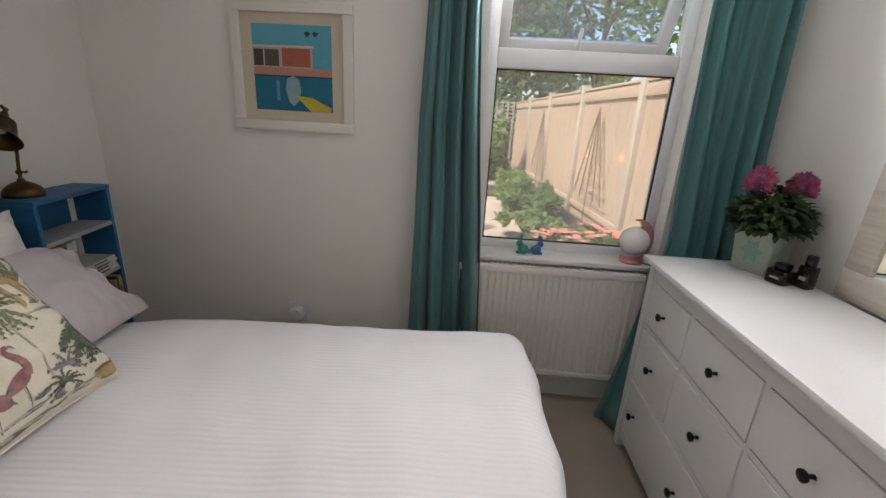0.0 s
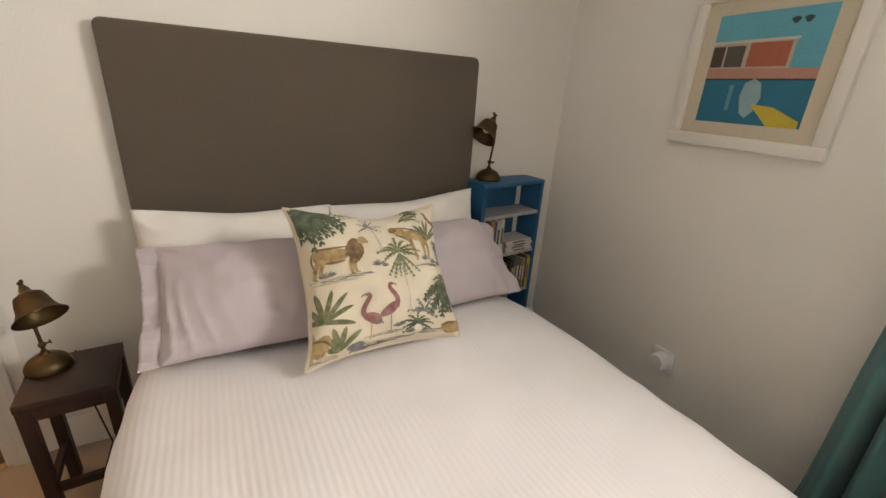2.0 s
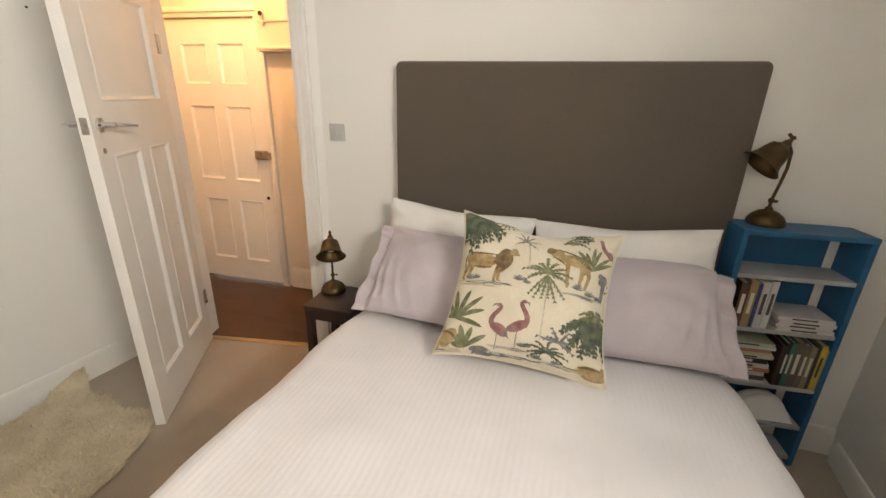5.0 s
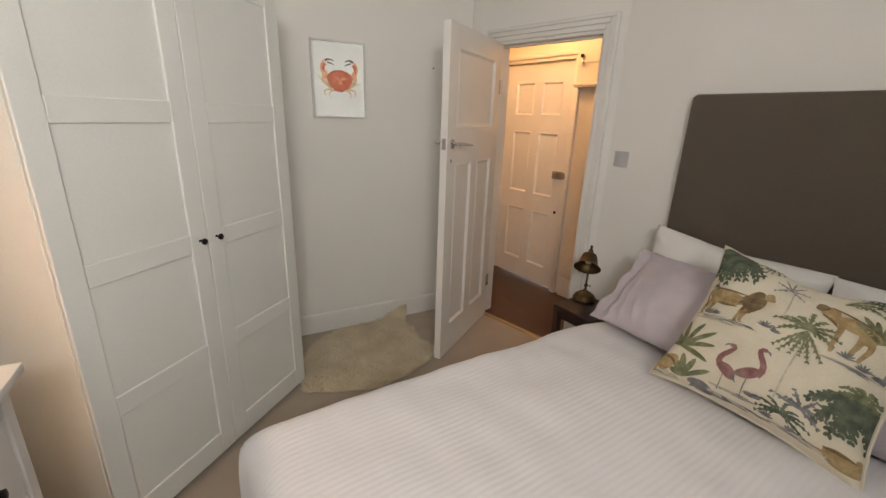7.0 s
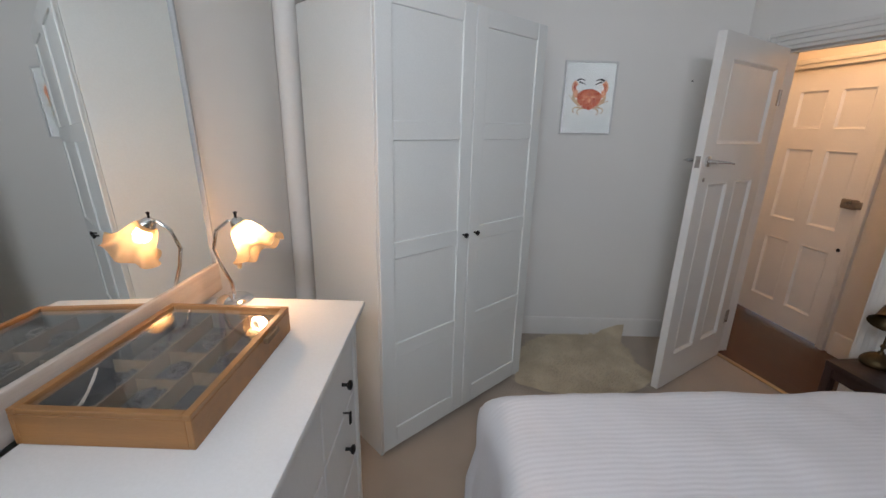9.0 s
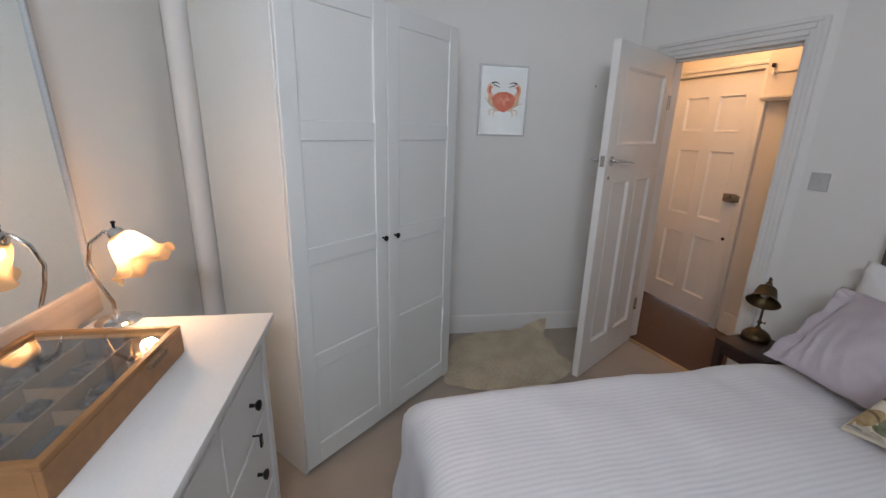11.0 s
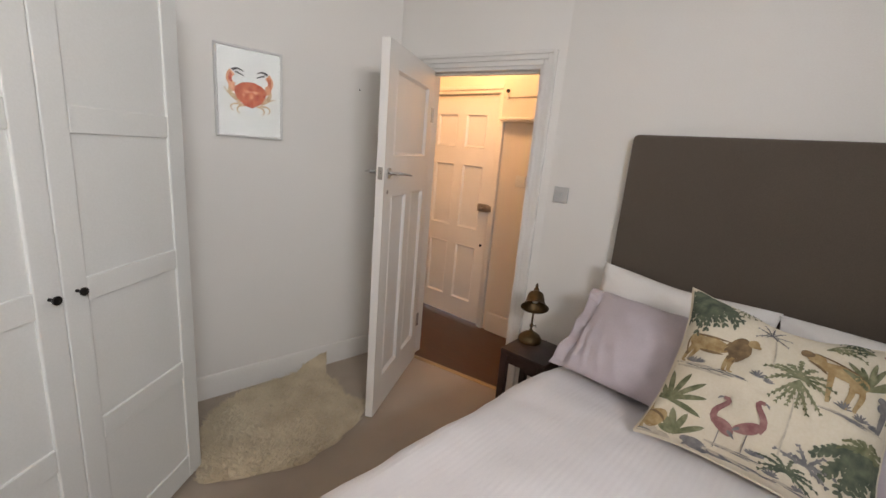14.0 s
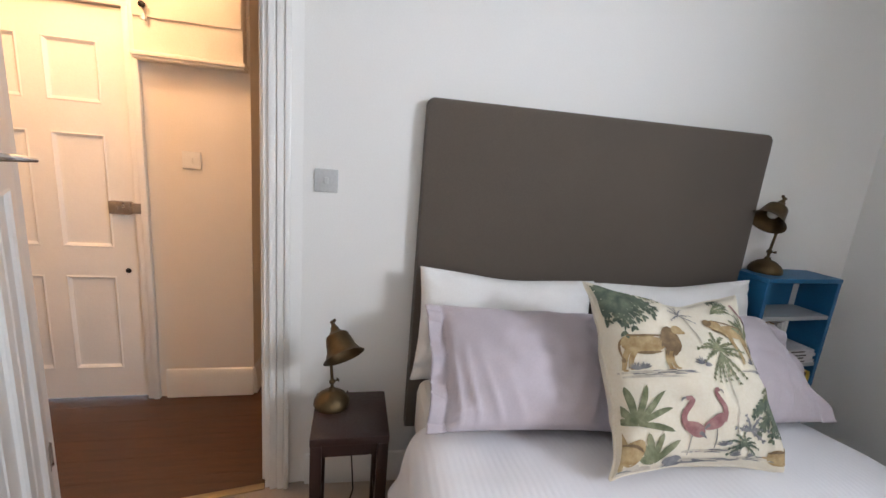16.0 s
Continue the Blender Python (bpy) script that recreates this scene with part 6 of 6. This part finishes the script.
for x, y, w, h, nm in ((2.885, 3.045, 0.066, 0.066, 0), (2.945, 3.01, 0.044, 0.105, 1)):
    pf = thing("perfume_bottle", Matrix.Translation((x, y, TOP)) @ Matrix.Rotation(radians(20), 4, "Z"), "square black perfume bottle on the dresser", "bottle", "perfume bottles")
    part("bottle", box(B(), (-w / 2, -w / 2, 0), (w / 2, w / 2, h * 0.78), 0.004), black_glass, pf)
    part("cap", box(B(), (-w * 0.3, -w * 0.3, h * 0.78 + 0.001), (w * 0.3, w * 0.3, h * 1.15), 0.003), black_glass, pf)
    part("label", box(B(), (-w / 2 - 0.0006, -w * 0.25, h * 0.3), (-w / 2 - 0.0001, w * 0.25, h * 0.42)), shelf_grey, pf)

# ---- garden behind the window ----
GZ = 0.12
soil_m = mat("garden_soil", (0.10, 0.07, 0.045), 0.95, var=0.3, scale=4, bump=0.2, bscale=40)
lawn_m = mat("garden_ground", (0.26, 0.26, 0.13), 0.95, colour2=(0.36, 0.29, 0.19), scale=1.2, bump=0.2, bscale=30)
path_m = mat("garden_path", (0.55, 0.45, 0.35), 0.9, var=0.15, scale=3, bump=0.1, bscale=60)
fence_m = mat("fence_wood", (0.50, 0.37, 0.26), 0.8, colour2=(0.42, 0.30, 0.20), scale=2, stretch=(6, 6, 0.5), bump=0.05, bscale=60)
concrete_m = mat("pale_post", (0.50, 0.42, 0.32), 0.85, var=0.1, scale=6)
white_wall = mat("render_white", (0.66, 0.65, 0.62), 0.85, var=0.06, scale=2)
foliage = [mat("foliage_a", (0.12, 0.18, 0.06), 0.7, colour2=(0.08, 0.13, 0.04), scale=3), mat("foliage_b", (0.22, 0.27, 0.09), 0.7, colour2=(0.12, 0.18, 0.05), scale=4), mat("foliage_c", (0.13, 0.19, 0.075), 0.7, colour2=(0.09, 0.14, 0.05), scale=3)]
for leafy in foliage:
    # thin leaves let part of the light through
    N_f, L_f = leafy.node_tree.nodes, leafy.node_tree.links
    through_leaf, leaf_mix = N_f.new("ShaderNodeBsdfTranslucent"), N_f.new("ShaderNodeMixShader")
    through_leaf.inputs[0].default_value = (0.30, 0.42, 0.10, 1)
    leaf_mix.inputs[0].default_value = 0.4
    L_f.new(N_f["Principled BSDF"].outputs[0], leaf_mix.inputs[1]), L_f.new(through_leaf.outputs[0], leaf_mix.inputs[2])
    L_f.new(leaf_mix.outputs[0], N_f["Material Output"].inputs[0])
g = solid("ground", prism(B(), [(-150, 3.9), (150, 3.9), (150, 300), (-150, 300)], GZ - 0.3, GZ), lawn_m, "patchy garden grass and earth", "ground", kind="structure", smooth=None)
solid("pavement", prism(B(), [(1.5, 4.2), (2.5, 4.2), (2.35, 9.0), (1.75, 9.0)], GZ, GZ + 0.02), path_m, "pale sandy garden path", "path", kind="structure", smooth=None)
solid("planting_bed", prism(B(), [(2.5, 4.3), (3.55, 4.3), (2.9, 12.5), (2.3, 10.0)], GZ, GZ + 0.05), soil_m, "dark soil of a planting bed", "soil", kind="structure", smooth=None)
fence = thing("fence", pose(3.58, 4.3, GZ, 0, 0, 4.6), "tan close-board garden fence with pale posts", "fence")
FH = 1.78
for pnl in range(5):
    y0 = pnl * 1.85
    part("post", box(B(), (-0.06, y0 - 0.05, 0), (0.05, y0 + 0.05, FH + 0.08), 0.006), concrete_m, fence)
    part("rail", box(B(), (-0.03, y0 + 0.05, FH - 0.14), (-0.005, y0 + 1.8, FH - 0.02), 0.003), fence_m, fence)
    part("rail", box(B(), (-0.03, y0 + 0.05, 0.18), (-0.005, y0 + 1.8, 0.26), 0.003), fence_m, fence)
    part("capping", box(B(), (-0.035, y0 + 0.05, FH), (0.03, y0 + 1.8, FH + 0.03), 0.003), fence_m, fence)
board = finish("board", box(B(), (-0.004, 0, 0.05), (0.012, 0.134, FH), 0.002), fence_m, None)
for pnl in range(5):
    for k in range(13):
        ob = new("board", board)
        ob.parent = fence
        ob.location = (0.003 * (k % 2), pnl * 1.85 + 0.05 + k * 0.1345, 0)
for y in (7.1, 10.0):
    tr_ = thing("garden_trellis", pose(3.50 - (y - 4.3) * 0.0805, y, GZ + 0.05, 0, 0, 4.6), "triangular brown willow trellis leaning on the fence", "trellis", "trellises")
    for k in range(5):
        a = (k - 2) / 2
        part("cane", tube(B(), [(-0.02, a * 0.52, 0.35), (-0.01, 0, 1.5)], 0.007, 6), print_brown, tr_)
    for z in (0.4, 0.55, 0.7, 0.85, 1.0, 1.15):
        w = 0.52 * (1.5 - z) / 1.15
        part("cross_cane", tube(B(), [(-0.026, -w, z), (-0.026, w, z + 0.02)], 0.006, 6), print_brown, tr_)
    part("stake", tube(B(), [(-0.02, 0, 0), (-0.02, 0, 0.45)], 0.01, 6), print_brown, tr_)


def bush(name, at, size, n, m, leaf, label, cat, seed, blooms=None):
    rr = random.Random(seed)
    root = thing(name, Matrix.Translation(at), label, cat, "garden shrubs")
    bm = B()
    for k in range(7):
        a = k * 0.9
        tube(bm, [(0, 0, 0), (0.3 * size[0] * math.cos(a), 0.3 * size[1] * math.sin(a), size[2] * 0.4), (0.6 * size[0] * math.cos(a), 0.6 * size[1] * math.sin(a), size[2] * 0.8)], [0.012 * size[2] + 0.003, 0.008, 0.003], 5)
    part("stems", bm, print_brown, root)
    lumps = [(rr.gauss(0, 0.42), rr.gauss(0, 0.42), rr.uniform(0.2, 0.95), rr.uniform(0.25, 0.5)) for _ in range(9)]
    vs, fs = [], []
    for i in range(n):
        lx, ly, lz, lr = lumps[i % 9]
        d = Vector((rr.gauss(0, 1), rr.gauss(0, 1), rr.gauss(0, 1))).normalized() * lr * rr.random() ** 0.4
        p = Vector(((lx + d.x) * size[0], (ly + d.y) * size[1], max(0.03, (lz + d.z * 0.7) * size[2])))
        leaf_quad(vs, fs, p, Vector((rr.gauss(0, 1), rr.gauss(0, 1), rr.gauss(0, 0.6))), Vector((rr.gauss(0, .5), rr.gauss(0, .5), 1)).normalized(), leaf * 0.35, leaf)
    me = bpy.data.meshes.new("leaves")
    me.from_pydata(vs, [], fs)
    me.materials.append(m)
    o = new("leaves", me)
    o.parent = root
    tagged(o, kind="stuff")
    if blooms:
        vs, fs = [], []
        for i in range(60):
            lx, ly, lz, lr = lumps[i % 9]
            c = Vector(((lx + rr.gauss(0, lr * 0.5)) * size[0], (ly + rr.gauss(0, lr * 0.5)) * size[1], (lz + lr * 0.7) * size[2]))
            for q in range(5):
                leaf_quad(vs, fs, c, Vector((math.cos(q * 1.26), math.sin(q * 1.26), 0.4)), Vector((0, 0, 1)), 0.02, 0.045)
        me = bpy.data.meshes.new("blooms")
        me.from_pydata(vs, [], fs)
        me.materials.append(blooms)
        o = new("blooms", me)
        o.parent = root
        tagged(o, "small pink and orange blooms", kind="stuff")
    return root


bloom_m = mat("bloom", (0.60, 0.14, 0.10), 0.6, colour2=(0.62, 0.30, 0.22), scale=20)
bush("flowering_shrub", (2.85, 5.1, GZ + 0.05), (0.34, 0.4, 0.34), 900, foliage[1], 0.07, "low garden shrub with red and pink blooms", "shrub", 1, bloom_m)
bush("shrub", (2.62, 6.4, GZ + 0.05), (0.30, 0.40, 0.27), 1000, foliage[1], 0.09, "leafy green garden shrub beside the path", "shrub", 2)
bush("shrub", (2.85, 7.6, GZ + 0.05), (0.28, 0.5, 0.36), 1000, foliage[0], 0.10, "leafy green garden shrub by the fence", "shrub", 3)
bush("shrub", (2.45, 9.4, GZ), (0.36, 0.6, 0.4), 1100, foliage[1], 0.11, "light green garden shrub by the path", "shrub", 4)
bush("shrub", (1.2, 6.6, GZ), (0.6, 0.6, 0.55), 900, foliage[1], 0.10, "low green garden plants", "shrub", 5)
bush("shrub", (1.0, 9.5, GZ), (0.8, 0.8, 1.1), 1000, foliage[0], 0.13, "leafy green garden shrub", "shrub", 6)
bush("shrub", (2.3, 11.4, GZ), (0.4, 0.8, 1.35), 1200, foliage[1], 0.13, "tall light green shrub at the garden's end", "shrub", 7)

bush("shrub", (2.38, 7.7, GZ), (0.34, 0.5, 0.5), 1000, foliage[1], 0.09, "light green garden shrub beside the path", "shrub", 8)
bush("shrub", (1.62, 9.0, GZ), (0.36, 0.6, 0.6), 1000, foliage[1], 0.10, "light green garden shrub across the path", "shrub", 9)
bush("flowering_shrub", (2.62, 5.7, GZ + 0.05), (0.26, 0.3, 0.22), 700, foliage[1], 0.06, "small garden plant with pink and orange blooms", "shrub", 10, bloom_m)


def tree(at, h, r, seed, n=2100):
    rr = random.Random(seed)
    root = thing("tree", Matrix.Translation(at), "tall dark green leafy tree beyond the garden", "tree", "garden trees")
    bm = tube(B(), [(0, 0, 0), (0.05, 0.03, h * 0.3), (0.0, 0.1, h * 0.75)], [0.16, 0.12, 0.05], 8)
    for k in range(7):
        a = k * 0.95
        tube(bm, [(0, 0, h * (0.2 + 0.06 * k)), (0.5 * r * math.cos(a), 0.5 * r * math.sin(a), h * (0.4 + 0.06 * k)), (0.85 * r * math.cos(a), 0.85 * r * math.sin(a), h * (0.5 + 0.06 * k))], [0.06, 0.04, 0.015], 6)
    part("trunk", bm, print_brown, root)
    lumps = [(rr.gauss(0, 0.5), rr.gauss(0, 0.5), rr.uniform(0.15, 1.0), rr.uniform(0.25, 0.45)) for _ in range(22)]
    vs, fs = [], []
    for i in range(n):
        lx, ly, lz, lr = lumps[i % 22]
        d = Vector((rr.gauss(0, 1), rr.gauss(0, 1), rr.gauss(0, 1))).normalized() * lr * rr.random() ** 0.35
        p = Vector(((lx + d.x) * r, (ly + d.y) * r, max(0.5, lz * h * 0.85 + d.z * r)))
        leaf_quad(vs, fs, p, Vector((rr.gauss(0, 1), rr.gauss(0, 1), rr.gauss(0, 0.6))), Vector((rr.gauss(0, .5), rr.gauss(0, .5), 1)).normalized(), 0.10, 0.27)
    me = bpy.data.meshes.new("crown")
    me.from_pydata(vs, [], fs)
    me.materials.append(foliage[2 if seed % 2 else 0])
    o = new("crown", me)
    o.parent = root
    tagged(o, kind="stuff")


for i, (x, y, h, r) in enumerate([(-3.0, 17, 7, 2.6), (0.2, 18, 8, 2.6), (3.0, 17.5, 7.5, 2.5), (6.0, 18, 8, 2.6), (9.5, 19, 8, 2.8), (-6.5, 16, 7, 2.8), (1.5, 21, 9, 3.0), (5.0, 21, 9, 3.0)]):
    tree((x, y, GZ), h, r, 20 + i)
hut = thing("garden_shed", Matrix.Translation((0.9, 11.6, GZ)), "white rendered garden outbuilding with a pale roof", "shed")
part("wall", box(B(), (-1.6, 0, 0), (0.55, 1.6, 1.75), 0.01), white_wall, hut)
part("roof", box(B(), (-1.7, -0.1, 1.75), (0.65, 1.7, 1.83), 0.01), shelf_grey, hut)
part("door", box(B(), (-0.3, -0.03, 0), (0.4, 0.0, 1.55), 0.005), shelf_grey, hut)
for k in range(5):
    part("step", box(B(), (0.6, -0.6 + 0.0, 0.25 * k), (0.95, -0.1, 0.25 * k + 0.05), 0.005), white_wall, hut)
tl = thing("trellis_panel", Matrix.Translation((2.3, 14.2, GZ)), "grey slatted trellis screen at the garden's end", "fence")
for k in range(26):
    part("slat", box(B(), (k * 0.16, 0, 0.0), (k * 0.16 + 0.05, 0.02, 1.85)), concrete_m, tl)
for k in range(6):
    part("batten", box(B(), (0, 0.021, 1.3 + k * 0.1), (4.1, 0.04, 1.33 + k * 0.1)), concrete_m, tl)
